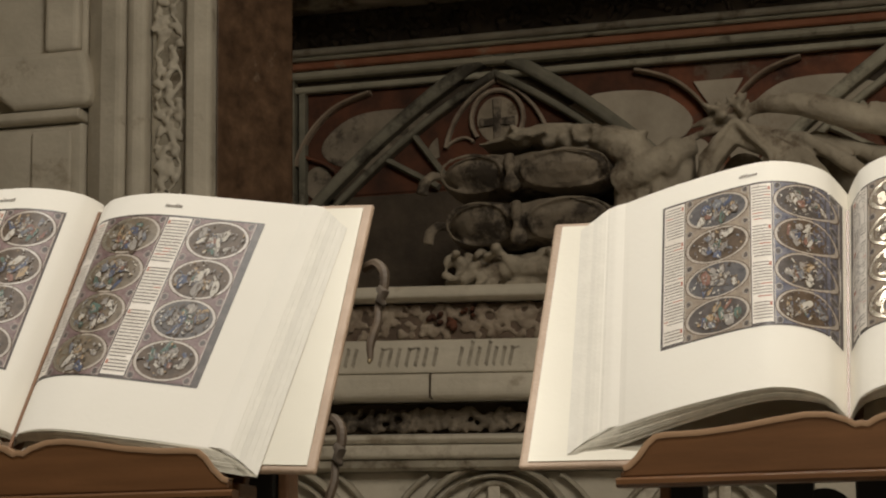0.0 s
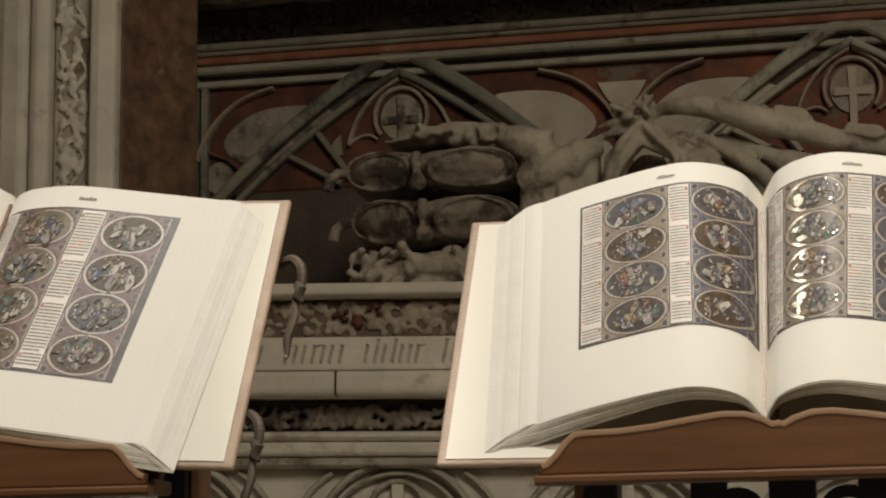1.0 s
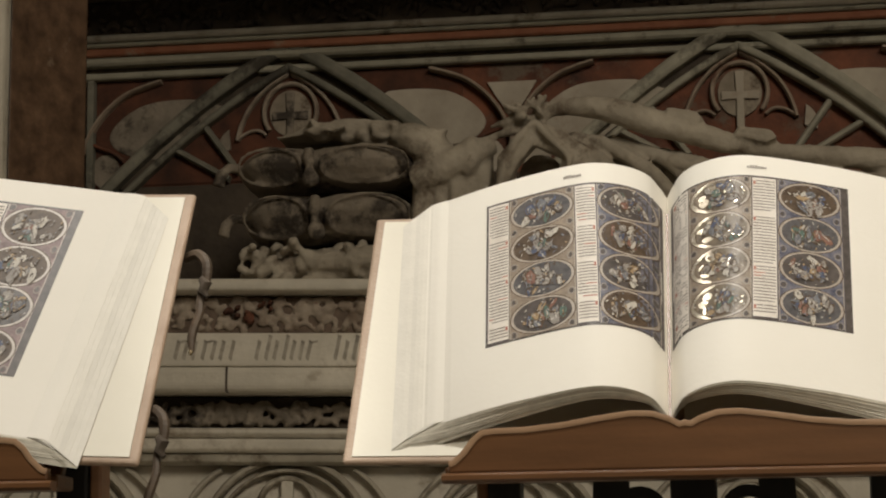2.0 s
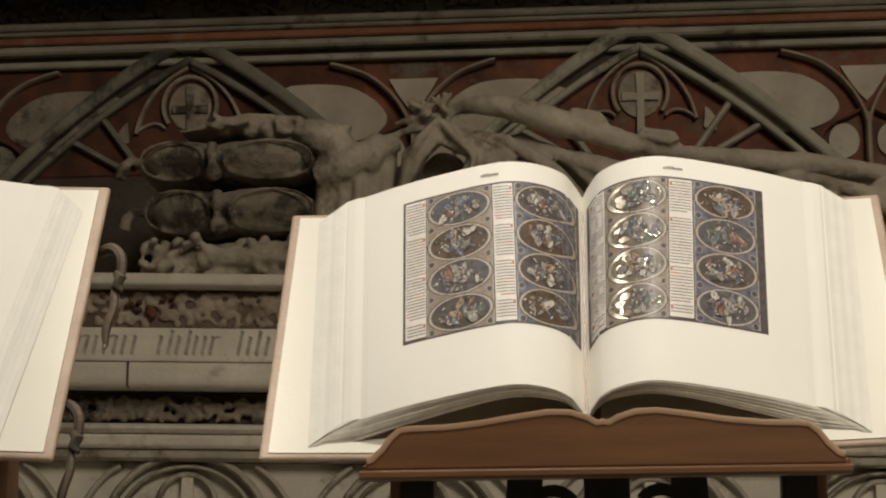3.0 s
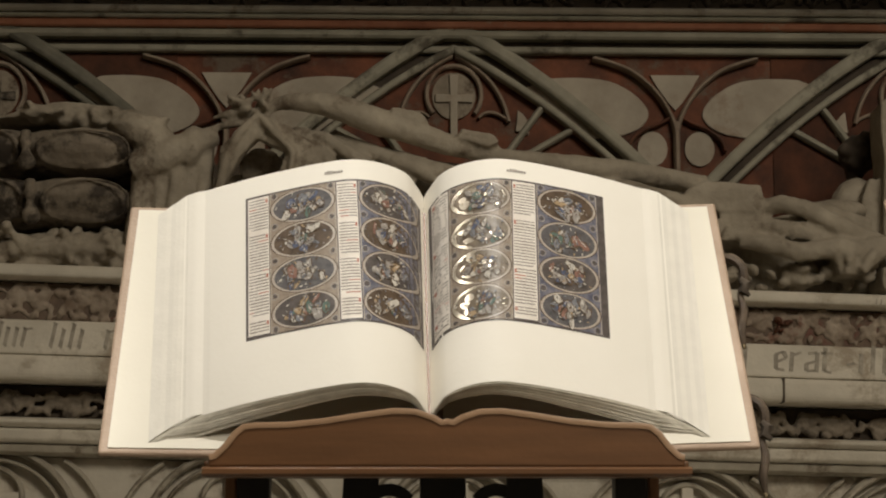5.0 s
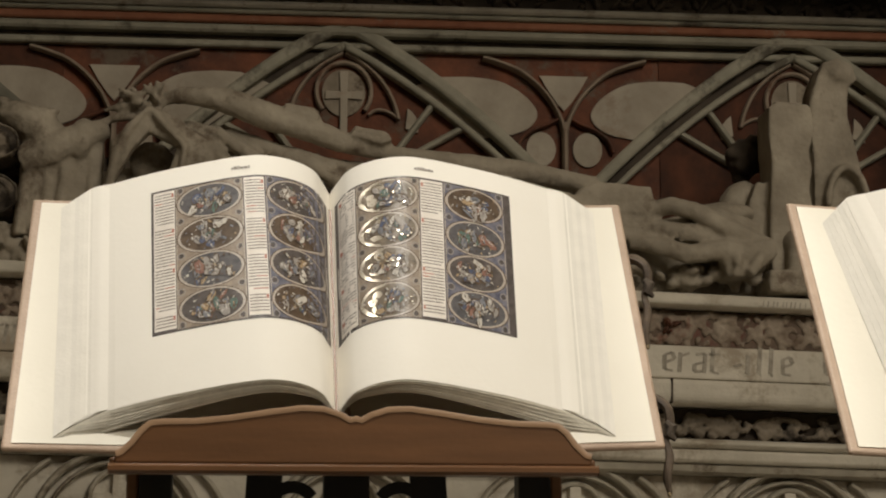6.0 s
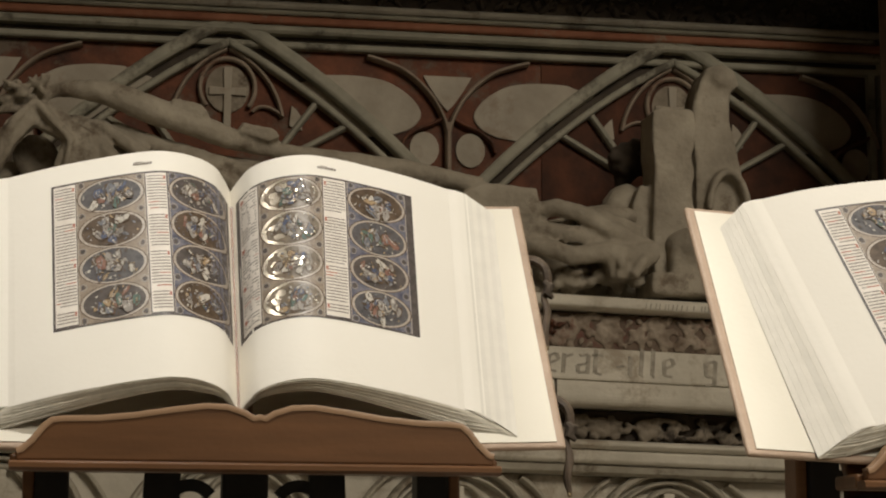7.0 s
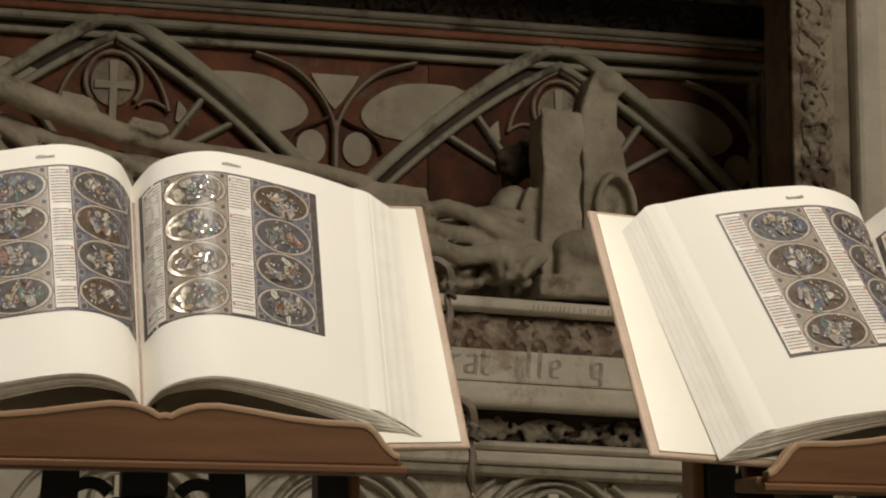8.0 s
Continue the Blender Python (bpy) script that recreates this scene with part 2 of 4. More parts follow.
def blob(bm, c, r, turn=(0, 0, 0), u=14, v=9):
    """An ellipsoid."""
    m = Matrix.LocRotScale(Vector(c), Euler([radians(a) for a in turn]), Vector(r))
    rings = [[bm.verts.new(m @ Vector((math.sin(math.pi * j / v) * math.cos(2 * math.pi * k / u), math.sin(math.pi * j / v) * math.sin(2 * math.pi * k / u), math.cos(math.pi * j / v)))) for k in range(u)] for j in range(1, v)]
    a, b = bm.verts.new(m @ Vector((0, 0, 1))), bm.verts.new(m @ Vector((0, 0, -1)))
    for k in range(u):
        bm.faces.new((a, rings[0][k], rings[0][(k + 1) % u]))
        bm.faces.new((b, rings[-1][(k + 1) % u], rings[-1][k]))
    for p, q in zip(rings, rings[1:]):
        for k in range(u):
            bm.faces.new((p[k], q[k], q[(k + 1) % u], p[(k + 1) % u]))


def bend(pts, n=12):
    """A smooth curve from the first to the last of three points in a plane."""
    (ax, az), (bx, bz), (cx, cz) = pts
    return [((1 - t) ** 2 * ax + 2 * t * (1 - t) * bx + t * t * cx, (1 - t) ** 2 * az + 2 * t * (1 - t) * bz + t * t * cz) for t in (i / n for i in range(n + 1))]


def rake(bm, x1, z, fall, bow, width, y0, y1, ridge, n=10):
    """A sloping, slightly bowed rail cut upright at both ends; width is upright."""
    rings = [[bm.verts.new((x, y, z - fall * abs(x) - bow * x * x + k * width / 2)) for k, y in ((1, y1), (1, y0), (0.5, y0 - ridge), (-0.5, y0 - ridge), (-1, y0), (-1, y1))] for x in (x1 * i / n for i in range(n + 1))]
    for r, t in zip(rings, rings[1:]):
        for i in range(6):
            bm.faces.new((r[i], r[(i + 1) % 6], t[(i + 1) % 6], t[i]))
    bm.faces.new(rings[0])
    bm.faces.new(rings[-1][::-1])


def arc(cx, cz, r, a0, a1, n=14, squash=1.0):
    return [(cx + r * math.cos(radians(a0 + (a1 - a0) * i / n)), cz + squash * r * math.sin(radians(a0 + (a1 - a0) * i / n))) for i in range(n + 1)]


def crumble(ob, voxel=0.009, strength=0.012, size=0.05, smooth=3):
    """Fuses the pieces of a carving into one worn surface."""
    r = ob.modifiers.new("fuse", "REMESH")
    r.mode, r.voxel_size, r.use_smooth_shade = "VOXEL", voxel, True
    s = ob.modifiers.new("wear", "SMOOTH")
    s.iterations, s.factor = smooth, 0.6
    t = bpy.data.textures.new("wear", "CLOUDS")
    t.noise_scale, t.noise_depth = size, 3
    d = ob.modifiers.new("chips", "DISPLACE")
    d.texture, d.strength, d.texture_coords = t, strength, "GLOBAL"
    return ob


# ---- the room ----
def wall(name, x0, x1, y0, y1, z0, z1, mat, label, category="wall"):
    bm = bmesh.new()
    box(bm, x0, x1, y0, y1, z0, z1)
    return tagged(part(name, bm, mat), label, category, kind="structure")


wall("floor", -6, 6, -7, 2.6, -0.2, 0.0, FLOOR, "worn grey stone chapel floor", "floor")
wall("ceiling", -6, 6, -7, 2.6, 6.0, 6.2, PLASTER, "pale plaster chapel ceiling", "ceiling")
wall("wall_south", -6, 6, -7.2, -7, 0, 6, PLASTER, "plain pale plaster wall")
wall("wall_west", -6.2, -6, -7, 2.6, 0, 6, PLASTER, "plain pale plaster wall")
wall("wall_east", 6, 6.2, -7, 2.6, 0, 6, PLASTER, "plain pale plaster wall")
BACK = 2.015  # the niche's back
wall("wall_north_left", -6, -1.66, 1.42, 2.6, 0, 6, PALE, "pale stone wall beside the tomb niche")
wall("wall_north_right", 2.25, 6, 1.42, 2.6, 0, 6, PALE, "pale stone wall beside the tomb niche")
wall("wall_north_niche", -1.66, 2.25, BACK, 2.6, 0, 6, RED, "niche back wall with worn red paint over stone")
# lintel out of view, its underside set low to shade the cornice
wall("wall_north_lintel", -1.66, 2.25, 1.42, BACK, 2.39, 6, STONE, "unseen stone lintel set low to shade the tomb niche")


# ---- jambs and pilasters ----
def jamb(name, outline, z0, z1, mat, label, parent=None, bev=0.005):
    """An upright of constant plan; the outline is in x, y."""
    bm = bmesh.new()
    a = [bm.verts.new((x, y, z0)) for x, y in outline]
    b = [bm.verts.new((x, y, z1)) for x, y in outline]
    n = len(outline)
    bm.faces.new(a[::-1])
    bm.faces.new(b)
    for i in range(n):
        bm.faces.new((a[i], a[(i + 1) % n], b[(i + 1) % n], b[i]))
    ob = part(name, bm, mat, parent, label)
    return soften(ob, bev)


def scrollwork(parent, x, y, z0, z1, width, seed, mat):
    """Carved leaves up a pilaster's face."""
    rnd = random.Random(seed)
    bm = bmesh.new()
    z, side = z0, 1
    while z < z1:
        for k in range(9):
            w = width * 0.5
            blob(bm, (x + rnd.uniform(-0.85, 0.85) * w, y + rnd.uniform(-0.003, 0.006), z + rnd.uniform(-0.03, 0.03)),
                 (rnd.uniform(0.005, 0.011), rnd.uniform(0.005, 0.010), rnd.uniform(0.008, 0.020)), (rnd.uniform(-30, 30), rnd.uniform(-70, 70), 0), 8, 6)
        tube(bm, [(x + side * width * 0.40 * math.sin(math.pi * i / 8), y + 0.002, z - 0.05 + 0.1 * i / 8) for i in range(9)], 0.0042, 6)
        z += 0.052
        side = -side
    return crumble(part("carved_leaves", bm, mat, parent, "worn carved leaf scrolls", True), 0.004, 0.006, 0.012, 1)


pil = thing("pilaster_left", "pale stone pilaster with carved leaf strip", "pilaster", kind="structure")
jamb("marble_slab", [(-1.335, 1.36), (-1.222, 1.55), (-1.272, 1.66), (-1.36, 1.66)], 0, 3.3, MARBLE, "mottled red-brown marble slab", pil)
jamb("reveal", [(-1.277, 1.662), (-1.282, 1.67), (-1.40, BACK - 0.004), (-1.66, BACK - 0.004), (-1.66, 1.662)], 0, 3.3, STONE, "", pil)
jamb("fillet", [(-1.399, 1.33), (-1.375, 1.325), (-1.340, 1.335), (-1.338, 1.42), (-1.399, 1.42)], 0, 3.3, PALE, "", pil, 0.008)
jamb("carved_strip", [(-1.495, 1.365), (-1.401, 1.365), (-1.401, 1.42), (-1.495, 1.42)], 0, 3.3, STONE, "", pil)
scrollwork(pil, -1.45, 1.36, 1.2, 2.5, 0.075, 3, PALE)
jamb("fillet", [(-1.545, 1.34), (-1.525, 1.33), (-1.499, 1.34), (-1.497, 1.42), (-1.545, 1.42)], 0, 3.3, PALE, "", pil, 0.008)
jamb("shaft", [(-1.662, 1.385), (-1.61, 1.345), (-1.56, 1.335), (-1.547, 1.36), (-1.547, 1.42), (-1.662, 1.42)], 0, 3.3, PALE, "", pil, 0.012)

pan = thing("wall_panel", "pale stone wall panel with swelling console", "panel", kind="structure")
bm = bmesh.new()
prism(bm, bend([(-1.93, 2.115), (-1.885, 2.02), (-1.826, 1.984)], 8) + [(-1.640, 1.984), (-1.634, 2.01), (-1.640, 2.06), (-1.652, 2.115)], 1.335, 1.383)
soften(part("console", bm, PALE, pan, "swelling stone console"), 0.016, 4)
bm = bmesh.new()
profile(bm, [(1.418, 1.955), (1.352, 1.955), (1.344, 1.962), (1.344, 1.976), (1.352, 1.982), (1.418, 1.982)], -2.4, -1.664)
soften(part("fillet", bm, PALE, pan), 0.004)
bm = bmesh.new()
box(bm, -2.4, -1.664, 1.385, 1.418, 1.984, 2.8)
soften(part("upper_block", bm, PALE, pan), 0.01)
bm = bmesh.new()
box(bm, -1.758, -1.672, 1.350, 1.3845, 2.118, 2.8)
soften(part("raised_band", bm, PALE, pan), 0.012, 3)
bm = bmesh.new()
box(bm, -2.4, -1.664, 1.375, 1.418, 0.3, 1.953)
soften(part("lower_block", bm, PALE, pan), 0.01)
bm = bmesh.new()
box(bm, -1.79, -1.690, 1.362, 1.3745, 0.3, 1.935)
soften(part("raised_panel", bm, PALE, pan), 0.008, 3)

pil = thing("pilaster_right", "stone pilaster with carved leaf strip and brown jamb", "pilaster", kind="structure")
jamb("marble_slab", [(1.700, 1.37), (1.700, 1.50), (1.722, 1.56), (1.74, 1.56)], 0, 3.3, MARBLE, "brown marble jamb slab", pil)
jamb("reveal", [(1.74, 1.562), (1.725, 1.562), (1.93, BACK - 0.004), (2.25, BACK - 0.004), (2.25, 1.562)], 0, 3.3, JAMB, "", pil)
jamb("carved_strip", [(1.702, 1.355), (1.802, 1.355), (1.802, 1.56), (1.722, 1.56)], 0, 3.3, JAMB, "", pil)
scrollwork(pil, 1.752, 1.35, 1.2, 2.5, 0.08, 5, JAMB)
jamb("hollow", [(1.804, 1.385), (1.853, 1.385), (1.853, 1.56), (1.804, 1.56)], 0, 3.3, JAMB, "", pil)
jamb("shaft", [(1.855, 1.345), (1.90, 1.325), (1.955, 1.335), (1.955, 1.56), (1.855, 1.56)], 0, 3.3, PALE, "", pil, 0.012)
jamb("carved_strip", [(1.957, 1.365), (2.06, 1.365), (2.06, 1.56), (1.957, 1.56)], 0, 3.3, JAMB, "", pil)
scrollwork(pil, 2.01, 1.36, 1.2, 2.5, 0.08, 8, JAMB)
jamb("shaft", [(2.062, 1.345), (2.10, 1.335), (2.25, 1.335), (2.25, 1.56), (2.062, 1.56)], 0, 3.3, PALE, "", pil, 0.012)

# ---- cornice over the tracery ----
XL, XR = -1.395, 1.925
cor = thing("cornice", "painted stone cornice with red and green bands", "cornice", kind="structure")


def band(name, z0, z1, proud, mat, parent=cor, x0=XL, x1=XR, label="", roll=0.004):
    bm = bmesh.new()
    y = BACK - proud
    profile(bm, [(BACK - 0.002, z0), (y + roll, z0), (y, z0 + roll), (y, z1 - roll), (y + roll, z1), (BACK - 0.002, z1)], x0, x1)
    return part(name, bm, mat, parent, label)


band("green_fillet", 2.143, 2.159, 0.030, GREEN)
# hollow coloured near black, its recess shade painted in
band("hollow", 2.161, 2.184, 0.008, SOOTSHADE)
band("plain_band", 2.175, 2.195, 0.045, GREEN, roll=0.006)
band("red_stripe", 2.197, 2.216, 0.052, STRIPE, label="faded red painted stripe")
band("plain_band", 2.218, 2.228, 0.060, GREEN)
band("plain_band", 2.230, 2.247, 0.070, STONE, roll=0.006)
band("frieze_bed", 2.249, 2.344, 0.03, SOOTSHADE)
band("plain_band", 2.346, 2.44, 0.085, STONE)
# dark sheets that paint the niche's shade onto its back wall
band("shade_panel", 1.45, 1.87, 0.006, SOOTSHADE, x0=-1.33, x1=-0.22, label="bare stone darkened as niche shade")
band("shade_panel", 1.872, 2.141, 0.005, REDSHADE, x0=-1.344, x1=-0.42, label="red paint darkened as niche shade")
band("shade_panel", 1.50, 2.141, 0.005, REDSHADE, x0=1.02, x1=1.860, label="red paint darkened as niche shade")
bm = bmesh.new()
rnd = random.Random(12)
for i in range(560):
    blob(bm, (rnd.uniform(XL, XR), BACK - 0.035, rnd.uniform(2.262, 2.338)), (rnd.uniform(0.008, 0.020), 0.014, rnd.uniform(0.005, 0.011)), (0, rnd.uniform(-80, 80), 0), 7, 5)
tagged(part("frieze_leaves", bm, SOOTSHADE, cor, "blackened carved leaves", True), kind="stuff")
for x0, x1, mat in ((-1.385, -1.372, GREENSHADE), (1.890, 1.903, GREEN)):
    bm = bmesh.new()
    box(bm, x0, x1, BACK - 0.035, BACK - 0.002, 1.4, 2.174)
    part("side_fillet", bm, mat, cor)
for x0, x1, mat in ((-1.362, -1.346, GREENSHADE), (1.862, 1.878, GREEN)):
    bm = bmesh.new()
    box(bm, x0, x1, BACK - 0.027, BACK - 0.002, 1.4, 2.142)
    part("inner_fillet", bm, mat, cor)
# ---- gables of blind tracery ----
FALL, BOW = 0.52, 0.52  # of the rakes


def gable(rail, panel, rib):
    g = thing("tracery_gable", "grey-green stone gable of blind tracery with cross panel", "tracery", "gables of the niche")
    B = BACK - 0.002
    Z = BACKZ

    def under(x, z):
        return z - FALL * x - BOW * x * x - Z
    for s in (-1, 1):
        for name, z, w, y, rg in (("outer_rail", 2.208, 0.040, B - 0.036, 0.006), ("inner_rail", 2.152, 0.022, B - 0.030, 0.006)):
            bm = bmesh.new()
            rake(bm, s * (0.55 if name != "inner_rail" else 0.50), z - Z, FALL, BOW, w, y, B, rg)
            soften(part(name, bm, rail, g), 0.003)
        # shallow dark strip that paints the shade of a deep groove
        bm = bmesh.new()
        rake(bm, s * 0.52, 2.175 - Z, FALL, BOW, 0.030, B - 0.004, B, 0.0)
        part("groove", bm, SOOTSHADE, g, "groove with its recess shade painted in")
        for x, fall, run in ((0.213, 0.120, 0.088), (0.285, 0.078, 0.135)):
            bm = bmesh.new()
            q = (s * x, under(x, 2.146))
            bar(bm, (s * (x - run), q[1] - fall), q, 0.016, B - 0.02, B, 0.008)
            part("spoke", bm, rail, g)
        bm = bmesh.new()
        strip(bm, bend([(s * 0.132, 1.975 - Z), (s * 0.112, 2.085 - Z), (s * 0.004, 2.137 - Z)]), 0.010, B - 0.016, B, 0.006)
        part("cusp", bm, rib, g)
        bm = bmesh.new()
        strip(bm, bend([(s * 0.060, 1.985 - Z), (s * 0.085, 2.015 - Z), (s * 0.132, 1.978 - Z)]), 0.008, B - 0.013, B, 0.004)
        part("cusp", bm, rib, g)
        bm = bmesh.new()
        prism(bm, bend([(s * 0.155, 2.005 - Z), (s * 0.188, 1.982 - Z), (s * 0.180, 1.945 - Z)], 5) + [(s * 0.150, 1.955 - Z)], B - 0.008, B)
        part("lobe", bm, panel, g)
    bm = bmesh.new()
    prism(bm, arc(0, 2.040 - Z, 0.052, 0, 345, 22, 1.12), B - 0.006, B)
    part("disc", bm, JAMB, g)
    bm = bmesh.new()
    strip(bm, arc(0, 2.042 - Z, 0.066, -40, 220, 24, 1.08), 0.011, B - 0.014, B, 0.005)
    part("disc_rib", bm, rib, g)
    bm = bmesh.new()
    prism(bm, [(px, pz - Z) for px, pz in ((-0.009, 1.94), (0.009, 1.94), (0.009, 2.024), (0.045, 2.022), (0.045, 2.044), (0.009, 2.042), (0.011, 2.092), (-0.011, 2.092), (-0.009, 2.042), (-0.045, 2.044), (-0.045, 2.022), (-0.009, 2.024))], B - 0.014, B - 0.0055)
    soften(part("cross", bm, panel, g), 0.0025)
    return g


BACKZ = 2.0
gable(GREENSHADE, LIMESHADE, FRIEZE).matrix_world = pose(-0.849, 0, BACKZ)
g0 = gable(GREEN, PANEL, RIB)
g0.matrix_world = pose(0.247, 0, BACKZ)
copy_thing(g0, pose(1.352, 0, BACKZ))


def glide(pts, n=4):
    """A smooth line through the points."""
    p = [np.array(q) for q in (pts[0], *pts, pts[-1])]
    line = []
    for a, b, c, d in zip(p, p[1:], p[2:], p[3:]):
        for t in np.arange(n) / n:
            line.append(tuple(0.5 * (2 * b + (c - a) * t + (2 * a - 5 * b + 4 * c - d) * t**2 + (3 * b - a - 3 * c + d) * t**3)))
    return line + [tuple(pts[-1])]


def arches(half=0, pale=PANEL):
    """Two lobed lights with a forked mullion between two gables; half keeps one side."""
    a = thing("tracery_arches", "pale lobed panels with red-edged stone ribs", "tracery", "lobed lights between gables")
    B = BACK - 0.002
    for s in (-1, 1) if not half else (half,):
        bm = bmesh.new()
        rim = [(s * px, pz - BACKZ) for px, pz in glide([(0.30, 2.086), (0.231, 2.088), (0.158, 2.079), (0.104, 2.051), (0.072, 2.018), (0.066, 1.990), (0.088, 1.962), (0.125, 1.946)], 3)] + [(s * 0.20, 1.935 - BACKZ), (s * 0.37, 2.06 - BACKZ)]
        prism(bm, rim, B - 0.006, B)
        soften(part("panel", bm, pale, a), 0.003)
        bm = bmesh.new()
        prism(bm, arc(s * 0.057, 1.912 - BACKZ, 0.036, 0, 345, 20, 1.18), B - 0.006, B)
        part("small_panel", bm, pale, a)
        bm = bmesh.new()
        strip(bm, glide([(s * px, pz - BACKZ) for px, pz in ((0.003, 1.955), (0.010, 1.983), (0.033, 2.028), (0.066, 2.068), (0.110, 2.102), (0.160, 2.122), (0.200, 2.133))]), 0.011, B - 0.022, B, 0.009)
        part("rib", bm, RIB, a)
        bm = bmesh.new()
        strip(bm, glide([(s * px, pz - BACKZ) for px, pz in ((0.012, 1.988), (0.040, 1.972), (0.075, 1.958), (0.105, 1.935), (0.118, 1.905))]), 0.009, B - 0.016, B, 0.006)
        part("small_rib", bm, RED, a)
    if not half:
        bm = bmesh.new()
        prism(bm, [(-0.060, 2.095 - BACKZ), (0.060, 2.095 - BACKZ), (0.040, 2.060 - BACKZ), (0.018, 2.028 - BACKZ), (0, 2.008 - BACKZ), (-0.018, 2.028 - BACKZ), (-0.040, 2.060 - BACKZ)], B - 0.006, B)
        part("spandrel", bm, pale, a)
        bm = bmesh.new()
        bar(bm, (0, 1.60 - BACKZ), (0, 1.975 - BACKZ), 0.014, B - 0.024, B, 0.008)
        part("mullion", bm, RIB, a)
    return a


ar = arches()
ar.matrix_world = pose(-0.30, 0, BACKZ)
copy_thing(ar, pose(0.784, 0, BACKZ))
arches(1, LIMESHADE).matrix_world = pose(-1.375, 0, BACKZ)
arches(-1).matrix_world = pose(1.885, 0, BACKZ)

# ---- tomb chest: built in its own axes, turned as it stands in the niche ----
TOMB = pose(-0.81, 1.23, 1.269, 0, 1.05, 5.3)
TX0, TX1 = -0.50, 2.45
tomb = thing("tomb_chest", "grey carved stone tomb chest with blackletter inscription", "tomb", m=TOMB)


def course(name, pts, mat, label="", bev=0.004):
    bm = bmesh.new()
    profile(bm, pts, TX0, TX1)
    return soften(part(name, bm, mat, tomb, label), bev)


course("slab", [(0.03, 0.207), (0.012, 0.212), (0.012, 0.228), (0.02, 0.237), (0.76, 0.237), (0.76, 0.207)], PALE, "", 0.005)
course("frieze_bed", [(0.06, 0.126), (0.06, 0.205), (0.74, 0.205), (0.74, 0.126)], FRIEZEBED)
course("inscription_band", [(-0.001, 0.0515), (0.02, 0.124), (0.74, 0.124), (0.74, 0.052)], PALE, "stone band with faded blackletter strokes", 0.006)
course("sill", [(0.0, 0.0), (-0.008, 0.012), (-0.007, 0.040), (-0.002, 0.0505), (0.74, 0.0505), (0.74, 0.0)], PALE, "", 0.006)
# bed under the sill, the recess's shade put into its colour
course("shadow_bed", [(0.09, -0.066), (0.09, -0.002), (0.74, -0.002), (0.74, -0.066)], SOOTSHADE)
course("roll_moulding", [(0.058, -0.0885), (0.047, -0.080), (0.047, -0.074), (0.066, -0.068), (0.74, -0.068), (0.74, -0.0885)], PALE, "", 0.004)
course("step_moulding", [(0.072, -0.1185), (0.064, -0.112), (0.061, -0.094), (0.064, -0.0895), (0.74, -0.0895), (0.74, -0.1185)], PALE, "", 0.004)
course("step_moulding", [(0.10, -0.1415), (0.086, -0.136), (0.080, -0.122), (0.082, -0.1195), (0.74, -0.1195), (0.74, -0.1415)], STONE, "", 0.004)
course("front_panel", [(0.135, -1.15), (0.135, -0.142), (0.74, -0.142), (0.74, -1.15)], PALE, "", 0.002)
course("plinth", [(0.05, -1.36), (0.05, -1.16), (0.08, -1.152), (0.74, -1.152), (0.74, -1.36)], STONE)

rnd = random.Random(4)
bm = bmesh.new()
# many small low lobes, worn together
for i in range(1500):
    x = rnd.uniform(TX0, TX1)
    blob(bm, (x, 0.0595 + rnd.uniform(-0.003, 0.003), rnd.uniform(0.132, 0.200)), (rnd.uniform(0.005, 0.015), rnd.uniform(0.004, 0.009), rnd.uniform(0.004, 0.010)), (rnd.uniform(-20, 20), rnd.uniform(-90, 90), 0), 6, 5)
crumble(tagged(part("frieze_carving", bm, FRIEZE, tomb, "worn low carved frieze of leaves", True), kind="stuff"), 0.0036, 0.005, 0.010, 1)
bm = bmesh.new()
for x, z, w, h in ((0.015, 0.165, 0.026, 0.022), (0.07, 0.185, 0.012, 0.012), (-0.32, 0.16, 0.02, 0.03), (1.62, 0.165, 0.03, 0.025), (1.75, 0.17, 0.025, 0.02)):
    for k in range(7):
        blob(bm, (x + rnd.uniform(-1, 1) * w, 0.05, z + rnd.uniform(-0.7, 0.7) * h), (w * rnd.uniform(0.2, 0.5), 0.012, h * rnd.uniform(0.2, 0.45)), (0, rnd.uniform(-60, 60), 0), 7, 5)
tagged(part("red_remnant", bm, RED, tomb, "faded red paint on the carving", True), kind="stuff")
bm = bmesh.new()
for i in range(950):
    x = rnd.uniform(TX0, TX1)
    blob(bm, (x, 0.075, rnd.uniform(-0.062, -0.018)), (rnd.uniform(0.007, 0.017), rnd.uniform(0.006, 0.014), rnd.uniform(0.004, 0.008)), (0, rnd.uniform(-75, 75), 0), 8, 6)
crumble(tagged(part("undercut_leaves", bm, LIMESHADE, tomb, "undercut carved leaf trail", True), kind="stuff"), 0.0038, 0.006, 0.010, 1)

